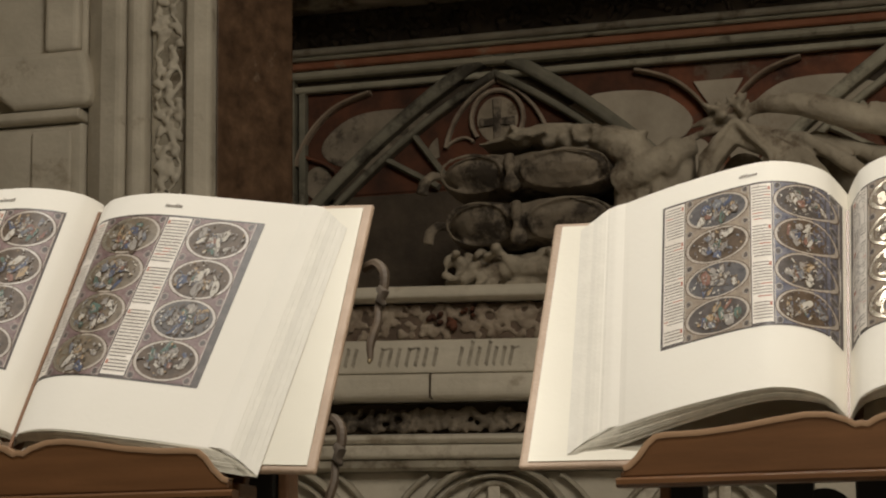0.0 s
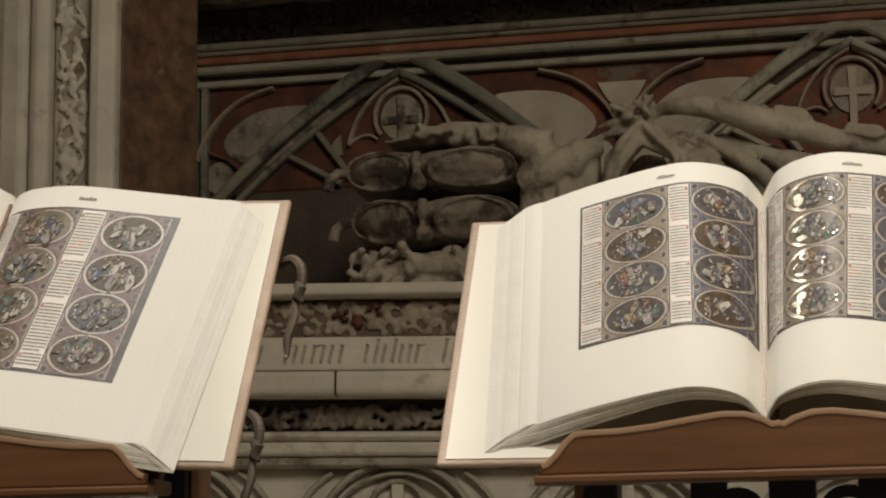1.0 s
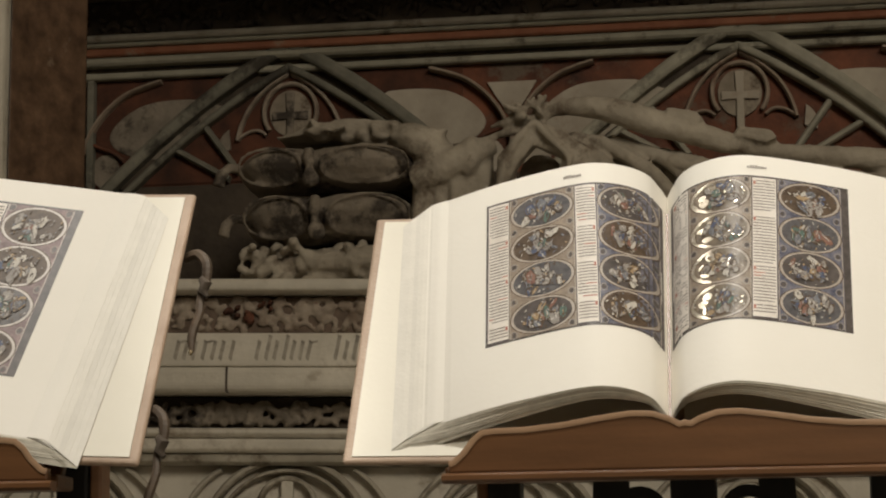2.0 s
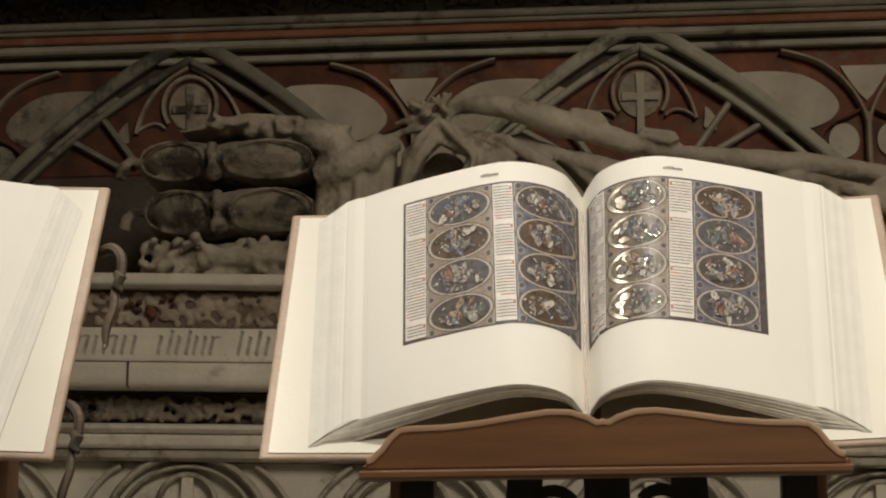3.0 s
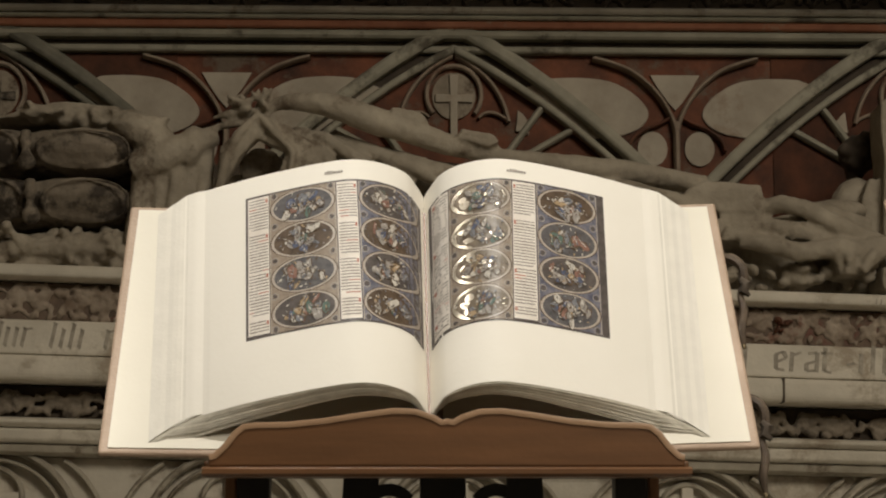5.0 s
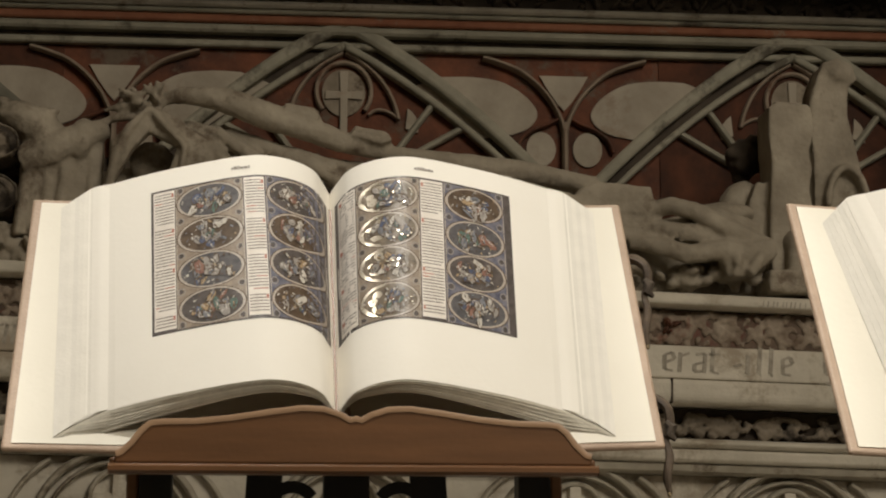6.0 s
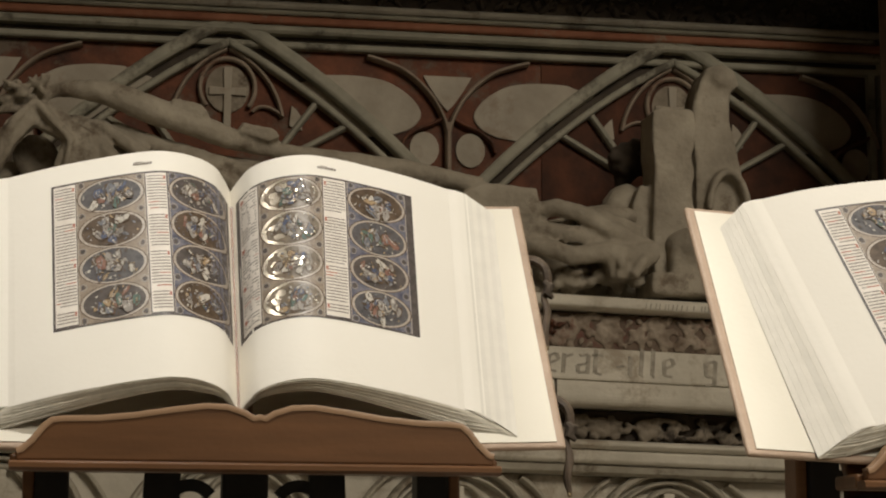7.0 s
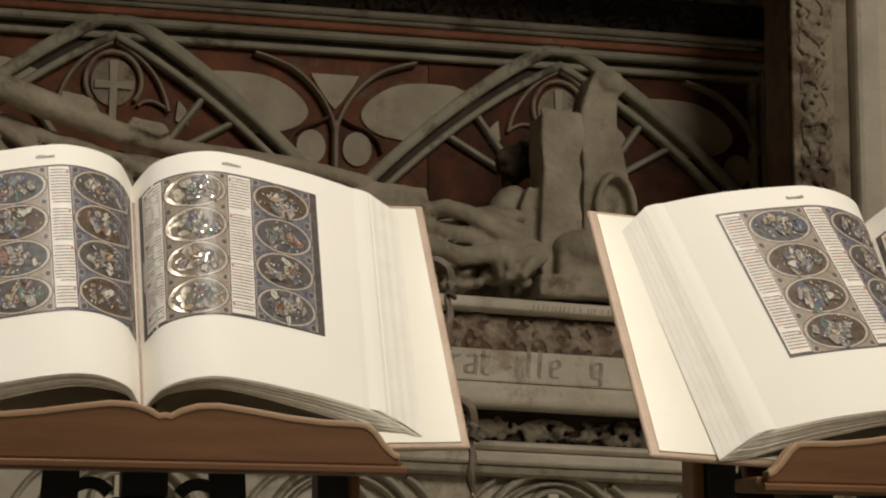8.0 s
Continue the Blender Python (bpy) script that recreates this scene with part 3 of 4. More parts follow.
# faded blackletter strokes and the readable words, pen strokes in units of the small letters' height
GLYPHS = {
    "e": (0.62, [[(0.36, 0.06), (0.04, 0.12), (0.0, 0.85), (0.30, 1.0), (0.40, 0.68), (0.04, 0.46)]]),
    "r": (0.55, [[(0.0, 0.0), (0.0, 1.0)], [(0.0, 0.80), (0.36, 1.0)]]),
    "a": (0.72, [[(0.06, 0.95), (0.42, 1.0), (0.42, 0.0)], [(0.42, 0.56), (0.02, 0.42), (0.04, 0.06), (0.40, 0.10)]]),
    "t": (0.56, [[(0.0, 1.28), (0.0, 0.08), (0.28, 0.0)], [(-0.16, 0.98), (0.30, 0.98)]]),
    "i": (0.46, [[(-0.06, 0.94), (0.0, 1.0), (0.0, 0.06), (0.10, 0.0)]]),
    "l": (0.46, [[(-0.04, 1.36), (0.0, 1.42), (0.0, 0.06), (0.10, 0.0)]]),
    "g": (0.72, [[(0.06, 0.20), (0.0, 0.85), (0.42, 1.0), (0.40, -0.22), (0.02, -0.30)], [(0.06, 0.20), (0.40, 0.12)]]),
    "-": (0.70, [[(0.0, 0.42), (0.30, 0.52)]]),
}


def pen(bm, strokes, x, z, h, face, width=0.19, slant=0.16):
    """Broad strokes cut against a leaning face; face(z) gives the surface."""
    for line in strokes:
        for (ax, az), (bx, bz) in zip(line, line[1:]):
            first = len(bm.verts)
            upright = abs(bz - az) > abs(bx - ax)
            bar(bm, (x + h * (ax + slant * az), z + h * az), (x + h * (bx + slant * bz), z + h * bz), h * (width if upright else width * 0.62), -0.0012, 0.0012)
            bm.verts.ensure_lookup_table()
            for v in bm.verts[first:]:
                v.co.y += face(v.co.z)


def band_face(z):
    return -0.001 + 0.021 * (z - 0.0515) / 0.0725


bm = bmesh.new()
x = TX0 + 0.02
while x < 1.60:
    for k in range(rnd.randint(3, 7)):
        tall = rnd.choice((1.0, 1.0, 1.0, 1.0, 1.3))
        pen(bm, [[(-0.07, tall - 0.07), (0.0, tall), (0.0, 0.05), (0.10, 0.0)]], x, 0.066, 0.040, band_face)
        if rnd.random() < 0.45:
            pen(bm, [[(0.0, 0.9), (0.34, 1.0)]], x, 0.066, 0.040, band_face)
        x += rnd.uniform(0.015, 0.021)
    x += rnd.uniform(0.022, 0.045)
tagged(part("inscription_stroke", bm, INSCRIBED, tomb, "unreadable faded strokes"), kind="stuff")
bm = bmesh.new()
x = 1.93
while x < 2.12:
    pen(bm, [[(0.0, 1.0), (0.0, 0.0)]], x, 0.214, 0.012, lambda z: 0.012)
    x += rnd.uniform(0.007, 0.02)
tagged(part("slab_stroke", bm, INSCRIBED, tomb, "unreadable faded strokes on the slab edge"), kind="stuff")
for word, x in (("erat", 1.706), ("-", 1.860), ("ille", 1.890), ("g", 2.062)):
    bm = bmesh.new()
    for c in word:
        step, strokes = GLYPHS[c]
        pen(bm, [[(1.3 * px, pz) for px, pz in line] for line in strokes], x, 0.065, 0.043, band_face, 0.21)
        x += 0.043 * step * 1.3
    tagged(part("inscription_word", bm, INSCRIBED, tomb, "faded blackletter word"), kind="stuff")
for x in (0.0, 0.93, 1.72):
    bm = bmesh.new()
    box(bm, x, x + 0.004, -0.0095, 0.02, -0.001, 0.05)
    part("joint", bm, SOOTSHADE, tomb)


def roundel(x):
    bm = bmesh.new()
    c = -0.30
    for r, w in ((0.172, 0.016), (0.148, 0.009)):
        strip(bm, arc(x, c, r, 0, 360, 44), w, 0.112, 0.136, 0.008)
    part("roundel_rib", bm, STONE, tomb)
    bm = bmesh.new()
    for k in range(4):
        a = 90 * k + 90
        cx, cz = x + 0.074 * math.cos(radians(a)), c + 0.074 * math.sin(radians(a))
        strip(bm, arc(cx, cz, 0.058, a - 130, a + 130, 20), 0.012, 0.116, 0.136, 0.006)
    part("quatrefoil", bm, STONE, tomb)
    bm = bmesh.new()
    box(bm, x - 0.012, x + 0.012, 0.115, 0.1355, c - 0.13, c + 0.13)
    box(bm, x - 0.055, x - 0.0121, 0.116, 0.1355, c + 0.062, c + 0.084)
    box(bm, x + 0.0121, x + 0.055, 0.116, 0.1355, c + 0.062, c + 0.084)
    part("cross", bm, PALE, tomb)


for x in (-0.3625, 0.115, 0.5925, 1.07, 1.5475, 2.025):
    roundel(x)
    bm = bmesh.new()
    for s in (-1, 1):
        strip(bm, bend([(x + 0.239 + s * 0.10, -0.150), (x + 0.239 + s * 0.03, -0.19), (x + 0.239, -0.30)]), 0.012, 0.118, 0.136, 0.006)
    part("spandrel_rib", bm, STONE, tomb)


# ---- what lies and stands on the tomb: worn carvings ----
def carved(name, build, label, category, mat=FIGURE, **worn):
    bm = bmesh.new()
    build(bm)
    ob = part(name, bm, mat)
    tagged(ob, label, category)
    return crumble(ob, **worn)


def pillow(x0, x1, tie, z0, z1, y):
    """A cushion seen from its front: two leaf-shaped hems with a tassel between, the underside drawn back."""
    mid = z0 + 0.42 * (z1 - z0)
    front = [(0.30, z0 + 0.01), (0.10, z0), (0.035, z0 + 0.012), (0.010, mid), (0.0, mid + 0.35 * (z1 - mid)), (0.008, z1 - 0.008), (0.028, z1), (0.30, z1 + 0.004)]

    def face(z):
        if z <= mid:
            return 0.010 + 0.05 * (mid - z) / (mid - z0)
        return 0.006 * abs((z - mid) / (z1 - mid) - 0.5)

    def build(bm):
        n = 30
        rings = []
        for i in range(n + 1):
            t = i / n
            k = (1 - abs(2 * t - 1) ** 5) ** 0.5
            waist = 1 - 0.10 * math.exp(-((x0 + (x1 - x0) * t - tie) / 0.03) ** 2)
            k = max(0.25, k) * waist
            rings.append([bm.verts.new((x0 + (x1 - x0) * t, y + dy + 0.10 * (1 - k), mid + (z - mid) * k)) for dy, z in front])
        for r, t in zip(rings, rings[1:]):
            for i in range(len(front)):
                j = (i + 1) % len(front)
                bm.faces.new((r[i], r[j], t[j], t[i]))
        bm.faces.new(rings[0])
        bm.faces.new(rings[-1][::-1])
        for a, b in ((x0 + 0.018, tie - 0.020), (tie + 0.022, x1 - 0.012)):
            up, dn = 0.86 * (z1 - mid), 0.80 * (mid - z0)
            loop = []
            for i in range(33):
                q = 2 * math.pi * i / 32
                t = 0.5 - 0.5 * math.cos(q)
                z = mid + (up if q < math.pi else -dn) * abs(math.sin(q)) ** 0.8
                loop.append((a + (b - a) * t, y + face(z) - 0.004, z))
            tube(bm, loop, 0.0046, 6)
        tube(bm, [(tie - 0.002, y - 0.006, z1 - 0.010), (tie, y - 0.012, mid + 0.012), (tie + 0.002, y - 0.010, mid - 0.022), (tie + 0.003, y - 0.006, z0 + 0.004), (tie + 0.003, y - 0.002, z0 - 0.004)], [0.011, 0.014, 0.019, 0.020, 0.012], 12)
        tube(bm, [(x0 + 0.012, y + 0.06, mid + 0.012), (x0 - 0.014, y + 0.04, mid + 0.014), (x0 - 0.030, y + 0.035, mid - 0.002), (x0 - 0.036, y + 0.035, mid - 0.028)], [0.010, 0.011, 0.013, 0.015], 9)
    return build


carved("stone_pillow", pillow(-0.855, -0.452, -0.679, 1.738, 1.826, 1.435), "weathered carved stone pillow with tassel under effigy", "pillow", LIMESHADE, voxel=0.0045, strength=0.004, size=0.03, smooth=1)
carved("stone_pillow", pillow(-0.846, -0.452, -0.668, 1.622, 1.722, 1.445), "weathered carved stone pillow with tassel lying on rubble", "pillow", LIMESHADE, voxel=0.0045, strength=0.004, size=0.03, smooth=1)


def rubble(bm):
    r = random.Random(9)
    for i in range(240):
        blob(bm, (r.uniform(-0.84, -0.36), r.uniform(1.44, 1.6), r.uniform(1.50, 1.615)), (r.uniform(0.010, 0.026), r.uniform(0.012, 0.03), r.uniform(0.006, 0.016)), (0, r.uniform(-60, 60), 0), 8, 6)
    blob(bm, (-0.6, 1.62, 1.565), (0.25, 0.2, 0.055))
    box(bm, -0.82, -0.36, 1.48, 1.72, 1.498, 1.585)
    blob(bm, (-0.64, 1.78, 1.70), (0.17, 0.06, 0.16))


carved("rubble_stone", rubble, "worn lumpy carved stone below the pillows", "carving", voxel=0.006, strength=0.014, size=0.018, smooth=1)


def cloth(bm, top, foot, folds, depth, n=60, rows=12, thick=0.05):
    """A hanging sheet from one line to another, pleated so that the folds run from line to line."""
    def along(line, t):
        k = min(int(t * (len(line) - 1)), len(line) - 2)
        return Vector(line[k]).lerp(Vector(line[k + 1]), t * (len(line) - 1) - k)
    r = random.Random(round(1000 * abs(top[0][0])) + folds)
    ph = [r.uniform(0.7, 1.3) for _ in range(folds + 1)]
    sheets = []
    for back in (0, 1):
        grid = []
        for j in range(rows + 1):
            v = j / rows
            line = []
            for i in range(n + 1):
                t = i / n
                a = t * folds
                k = min(int(a), folds - 1)
                ridge = abs(math.sin(math.pi * (a - k) ** (0.8 * ph[k]))) ** 0.5 * ph[k]
                p = along(top, t).lerp(along(foot, t), v)
                p.y += thick if back else -1.9 * depth * ridge * (0.35 + 0.65 * v)
                p.z += 0.012 * math.sin(3.1 * v) * math.sin(5 * t + folds)
                line.append(bm.verts.new(p))
            grid.append(line)
        sheets.append(grid)
        for a, b in zip(grid, grid[1:]):
            for i in range(n):
                bm.faces.new((a[i], a[i + 1], b[i + 1], b[i]) if not back else (a[i], b[i], b[i + 1], a[i + 1]))
    f, b = sheets
    for i in range(n):
        bm.faces.new((f[0][i], b[0][i], b[0][i + 1], f[0][i + 1]))
        bm.faces.new((f[-1][i], f[-1][i + 1], b[-1][i + 1], b[-1][i]))
    for j in range(rows):
        bm.faces.new((f[j][0], f[j + 1][0], b[j + 1][0], b[j][0]))
        bm.faces.new((f[j][-1], b[j][-1], b[j + 1][-1], f[j + 1][-1]))


def effigy(bm):
    r = random.Random(21)
    Y = 1.55
    # bust slab with its broken edge, hollow beneath
    prism(bm, [(-0.78, 1.856), (-0.70, 1.878), (-0.618, 1.897), (-0.50, 1.887), (-0.43, 1.850), (-0.385, 1.815), (-0.43, 1.775), (-0.50, 1.80), (-0.58, 1.845), (-0.66, 1.866), (-0.70, 1.862)], Y - 0.05, Y + 0.12)
    blob(bm, (-0.44, Y - 0.03, 1.825), (0.085, 0.08, 0.045), (0, 30, 0))
    for k in range(34):
        u = r.uniform(0, 1)
        blob(bm, (-0.70 + 0.30 * u, Y - 0.03 - r.uniform(0.0, 0.04), 1.872 - 0.03 * u + r.uniform(-0.012, 0.014)), (r.uniform(0.010, 0.026), 0.022, r.uniform(0.006, 0.012)), (0, r.uniform(-40, 40), 0), 8, 6)
    # upper arm: a bent sleeve with hanging pleats
    tube(bm, [(-0.455, Y - 0.06, 1.745), (-0.40, Y - 0.08, 1.765), (-0.335, Y - 0.07, 1.80), (-0.285, Y - 0.05, 1.822)], [0.035, 0.036, 0.030, 0.022], 12)
    blob(bm, (-0.335, Y - 0.075, 1.795), (0.026, 0.028, 0.045), (0, 8, 0))
    cloth(bm, [(-0.46, Y - 0.05, 1.775), (-0.38, Y - 0.06, 1.785), (-0.29, Y - 0.05, 1.82)], [(-0.475, Y - 0.075, 1.58), (-0.39, Y - 0.085, 1.58), (-0.295, Y - 0.075, 1.58)], 6, 0.013)
    tube(bm, [(-0.4, Y + 0.13, 1.66), (0.0, Y + 0.13, 1.70), (0.3, Y + 0.12, 1.66), (0.7, Y + 0.09, 1.61), (1.1, Y + 0.05, 1.56)], [0.09, 0.11, 0.11, 0.09, 0.05], 16)
    # gathered end: two dark twisted ends and a ragged knot
    for z in (1.866, 1.842):
        tube(bm, [(-0.292, Y - 0.05, z - 0.004), (-0.25, Y - 0.07, z + 0.002), (-0.205, Y - 0.07, z + 0.004)], [0.006, 0.010, 0.008], 8)
    for k in range(34):
        x, z = -0.205 + r.uniform(-0.045, 0.042), 1.886 + r.uniform(-0.024, 0.022)
        a = math.atan2(z - 1.884, x + 0.19) + r.uniform(-0.6, 0.6)
        blob(bm, (x, Y - 0.075 + r.uniform(-0.03, 0.02), z), (r.uniform(0.010, 0.022), 0.010, r.uniform(0.004, 0.007)), (0, -math.degrees(a), 0), 8, 6)
    # the thick roll that runs down to the feet
    tube(bm, [(-0.175, Y - 0.07, 1.882), (-0.13, Y - 0.085, 1.889), (-0.07, Y - 0.095, 1.886), (-0.02, Y - 0.10, 1.874), (0.055, Y - 0.10, 1.846), (0.132, Y - 0.095, 1.825), (0.211, Y - 0.09, 1.797), (0.285, Y - 0.085, 1.777), (0.42, Y - 0.06, 1.765), (0.6, Y - 0.03, 1.752), (0.78, Y, 1.732)], [0.010, 0.017, 0.024, 0.029, 0.030, 0.028, 0.024, 0.015, 0.022, 0.026, 0.018], 14)
    prism(bm, [(0.088, 1.852), (0.094, 1.874), (0.155, 1.862), (0.170, 1.842), (0.150, 1.832)], Y - 0.12, Y - 0.02)
    prism(bm, [(0.232, 1.806), (0.240, 1.828), (0.312, 1.814), (0.324, 1.796), (0.300, 1.786)], Y - 0.115, Y - 0.02)
    # cloth behind, set well back so that the folds stand free
    prism(bm, [(-0.14, 1.832), (0.055, 1.792), (0.29, 1.752), (0.6, 1.735), (0.78, 1.725), (0.92, 1.60), (-0.10, 1.60), (-0.12, 1.78)], Y + 0.005, Y + 0.06)
    # folds that leave the roll and sweep to the feet, sharp grooves between
    folds = (
        [(-0.185, 1.852), (-0.155, 1.842), (-0.095, 1.814), (-0.053, 1.784), (-0.022, 1.750), (0.02, 1.68), (0.04, 1.58)],
        [(-0.150, 1.852), (-0.106, 1.845), (-0.050, 1.826), (0.009, 1.786), (0.056, 1.750), (0.13, 1.66), (0.17, 1.58)],
        [(-0.060, 1.845), (-0.023, 1.834), (0.055, 1.798), (0.133, 1.763), (0.186, 1.738), (0.28, 1.66), (0.34, 1.58)],
        [(0.040, 1.815), (0.081, 1.800), (0.159, 1.769), (0.238, 1.742), (0.35, 1.69), (0.46, 1.60)],
        [(0.160, 1.785), (0.24, 1.762), (0.34, 1.735), (0.46, 1.69), (0.60, 1.60)],
        [(0.300, 1.755), (0.40, 1.742), (0.52, 1.715), (0.64, 1.67), (0.74, 1.60)],
        [(0.480, 1.742), (0.60, 1.725), (0.70, 1.69), (0.80, 1.62)],
    )
    for k, line in enumerate(folds):
        n = len(line) - 1
        y = [Y - 0.035 - 0.055 * math.sin(1.7 * i / n) for i in range(n + 1)]
        tube(bm, [(x, y[i] + 0.02 * (i == 0), z - 0.012) for i, (x, z) in enumerate(line)], [0.006 + 0.012 * min(1, 2.2 * i / n) for i in range(n + 1)], 10)
    tube(bm, [(-0.02, Y - 0.08, 1.725), (-0.06, Y - 0.075, 1.77), (-0.11, Y - 0.07, 1.795)], [0.016, 0.013, 0.006], 8)
    tube(bm, [(0.00, Y - 0.06, 1.80), (0.08, Y - 0.07, 1.765), (0.14, Y - 0.07, 1.71)], [0.005, 0.009, 0.011], 8)
    # tent of cloth below the gathering, open in front over a dark lump
    prism(bm, [(-0.192, 1.862), (-0.232, 1.825), (-0.272, 1.788), (-0.280, 1.70), (-0.30, 1.60), (-0.285, 1.60), (-0.262, 1.704), (-0.227, 1.768), (-0.196, 1.806)], Y - 0.10, Y - 0.055)
    prism(bm, [(-0.190, 1.862), (-0.130, 1.838), (-0.080, 1.80), (-0.05, 1.72), (-0.03, 1.60), (-0.145, 1.60), (-0.149, 1.728), (-0.132, 1.779), (-0.192, 1.808)], Y - 0.095, Y - 0.055)
    tube(bm, [(-0.192, Y - 0.10, 1.860), (-0.235, Y - 0.105, 1.812), (-0.262, Y - 0.105, 1.75), (-0.285, Y - 0.10, 1.62)], [0.006, 0.010, 0.010, 0.012], 8)
    tube(bm, [(-0.191, Y - 0.10, 1.858), (-0.160, Y - 0.108, 1.822), (-0.118, Y - 0.105, 1.776), (-0.125, Y - 0.10, 1.70), (-0.12, Y - 0.1, 1.60)], [0.006, 0.010, 0.009, 0.011, 0.014], 8)
    blob(bm, (-0.19, Y + 0.03, 1.765), (0.05, 0.02, 0.05))
    # foot end: a block under the cloth and crumpled folds
    prism(bm, [(0.715, 1.66), (0.722, 1.70), (0.765, 1.722), (0.885, 1.712), (0.895, 1.665), (0.880, 1.655)], Y - 0.09, Y + 0.12)
    prism(bm, [(0.80, 1.59), (0.795, 1.66), (0.888, 1.658), (0.905, 1.60)], Y - 0.085, Y + 0.10)
    tube(bm, [(0.885, Y - 0.06, 1.668), (0.93, Y - 0.08, 1.672), (0.975, Y - 0.09, 1.662), (1.045, Y - 0.10, 1.622), (1.145, Y - 0.09, 1.585)], [0.016, 0.020, 0.020, 0.022, 0.016], 12)
    tube(bm, [(0.84, Y - 0.08, 1.592), (0.90, Y - 0.10, 1.580), (0.96, Y - 0.11, 1.562), (1.045, Y - 0.115, 1.572), (1.145, Y - 0.10, 1.562)], [0.016, 0.020, 0.022, 0.022, 0.018], 12)
    tube(bm, [(0.89, Y - 0.07, 1.625), (0.96, Y - 0.085, 1.612), (1.04, Y - 0.09, 1.595)], [0.020, 0.022, 0.012], 10)
    blob(bm, (1.045, Y - 0.02, 1.66), (0.085, 0.06, 0.032), (0, -6, 0))
    tube(bm, [(0.98, Y - 0.06, 1.682), (1.04, Y - 0.085, 1.655), (1.12, Y - 0.08, 1.625)], [0.006, 0.012, 0.016], 9)
    prism(bm, [(1.030, 1.575), (1.040, 1.508), (1.075, 1.512), (1.105, 1.522), (1.150, 1.56), (1.150, 1.60)], Y - 0.125, Y - 0.03)
    tube(bm, [(1.06, Y - 0.12, 1.58), (1.062, Y - 0.135, 1.54), (1.058, Y - 0.13, 1.512)], [0.008, 0.013, 0.014], 8)
    tube(bm, [(1.13, Y - 0.11, 1.58), (1.11, Y - 0.13, 1.55), (1.085, Y - 0.13, 1.518)], [0.008, 0.013, 0.014], 8)
    blob(bm, (1.0, Y + 0.02, 1.60), (0.15, 0.08, 0.07))
    blob(bm, (1.12, Y + 0.08, 1.70), (0.05, 0.05, 0.065), (0, 20, 0))
    box(bm, 0.70, 1.15, Y + 0.0, Y + 0.10, 1.49, 1.58)
    for k in range(60):
        blob(bm, (r.uniform(0.70, 1.12), Y - 0.04 + r.uniform(-0.04, 0.03), r.uniform(1.495, 1.545)), (r.uniform(0.008, 0.022), 0.02, r.uniform(0.008, 0.016)), (0, r.uniform(-60, 60), 0), 8, 6)


carved("effigy", effigy, "weathered recumbent stone effigy in carved drapery", "statue", voxel=0.0055, strength=0.006, size=0.025, smooth=1)


def fragment(bm):
    Y = 1.57
    prism(bm, [(1.162, 1.50), (1.158, 1.64), (1.166, 1.78), (1.160, 1.86), (1.164, 1.908), (1.180, 1.919), (1.243, 1.917), (1.259, 1.912), (1.263, 1.865), (1.258, 1.83), (1.250, 1.81), (1.256, 1.77), (1.249, 1.72), (1.257, 1.67), (1.250, 1.60), (1.258, 1.50)], Y - 0.06, Y + 0.05)
    prism(bm, [(1.115, 1.58), (1.12, 1.70), (1.140, 1.745), (1.165, 1.74), (1.165, 1.56), (1.13, 1.55)], Y - 0.03, Y + 0.04)


def beast(bm):
    Y = 1.62
    prism(bm, [(1.262, 1.50), (1.258, 1.66), (1.250, 1.80), (1.275, 1.84), (1.35, 1.83), (1.372, 1.76), (1.385, 1.62), (1.39, 1.50)], Y - 0.05, Y + 0.06)
    prism(bm, [(1.272, 1.62), (1.272, 1.80), (1.264, 1.86), (1.268, 1.93), (1.282, 1.985), (1.300, 2.022), (1.335, 2.036), (1.366, 2.020), (1.376, 1.985), (1.356, 1.968), (1.352, 1.90), (1.366, 1.84), (1.380, 1.76), (1.385, 1.62)], Y - 0.075, Y + 0.03)
    blob(bm, (1.335, Y - 0.05, 2.0), (0.042, 0.045, 0.030), (0, 20, 0))
    strip(bm, arc(1.338, 1.69, 0.044, 0, 180, 14, 2.0), 0.016, Y - 0.100, Y - 0.060, 0.010)


def footing(bm):
    Y = 1.52
    v = box(bm, 1.13, 1.40, Y - 0.09, Y + 0.14, 1.48, 1.53)
    v = box(bm, 1.19, 1.36, Y - 0.05, Y + 0.12, 1.53, 1.59)
    blob(bm, (1.27, Y, 1.60), (0.09, 0.08, 0.05))


def rosette(bm):
    r = random.Random(2)
    blob(bm, (1.155, 1.72, 1.835), (0.042, 0.05, 0.046))
    for k in range(40):
        a, q = r.uniform(0, 6.28), r.uniform(0.2, 1.0)
        blob(bm, (1.158 + 0.046 * q * math.cos(a), 1.70 - 0.03 * (1 - q), 1.836 + 0.048 * q * math.sin(a)), (r.uniform(0.006, 0.016), 0.014, r.uniform(0.005, 0.012)), (0, r.uniform(-90, 90), 0), 8, 6)
    tube(bm, [(1.15, 1.73, 1.84), (1.145, 1.73, 1.70), (1.15, 1.72, 1.50)], [0.03, 0.026, 0.04], 10)


carved("stone_slab", fragment, "broken upright stone slab fragment at effigy feet", "carving", FIGURE, voxel=0.006, strength=0.006, smooth=1)
carved("stone_beast", beast, "broken hooked stone carving standing at effigy feet", "carving", voxel=0.006, strength=0.007, smooth=1)
carved("stone_footing", footing, "stepped worn stone footing under carving", "carving", strength=0.008)
carved("carved_rosette", rosette, "dark weathered carved leaf knot", "carving", SOOTSHADE, voxel=0.006, strength=0.012, size=0.02, smooth=1)


# ---- lecterns ----


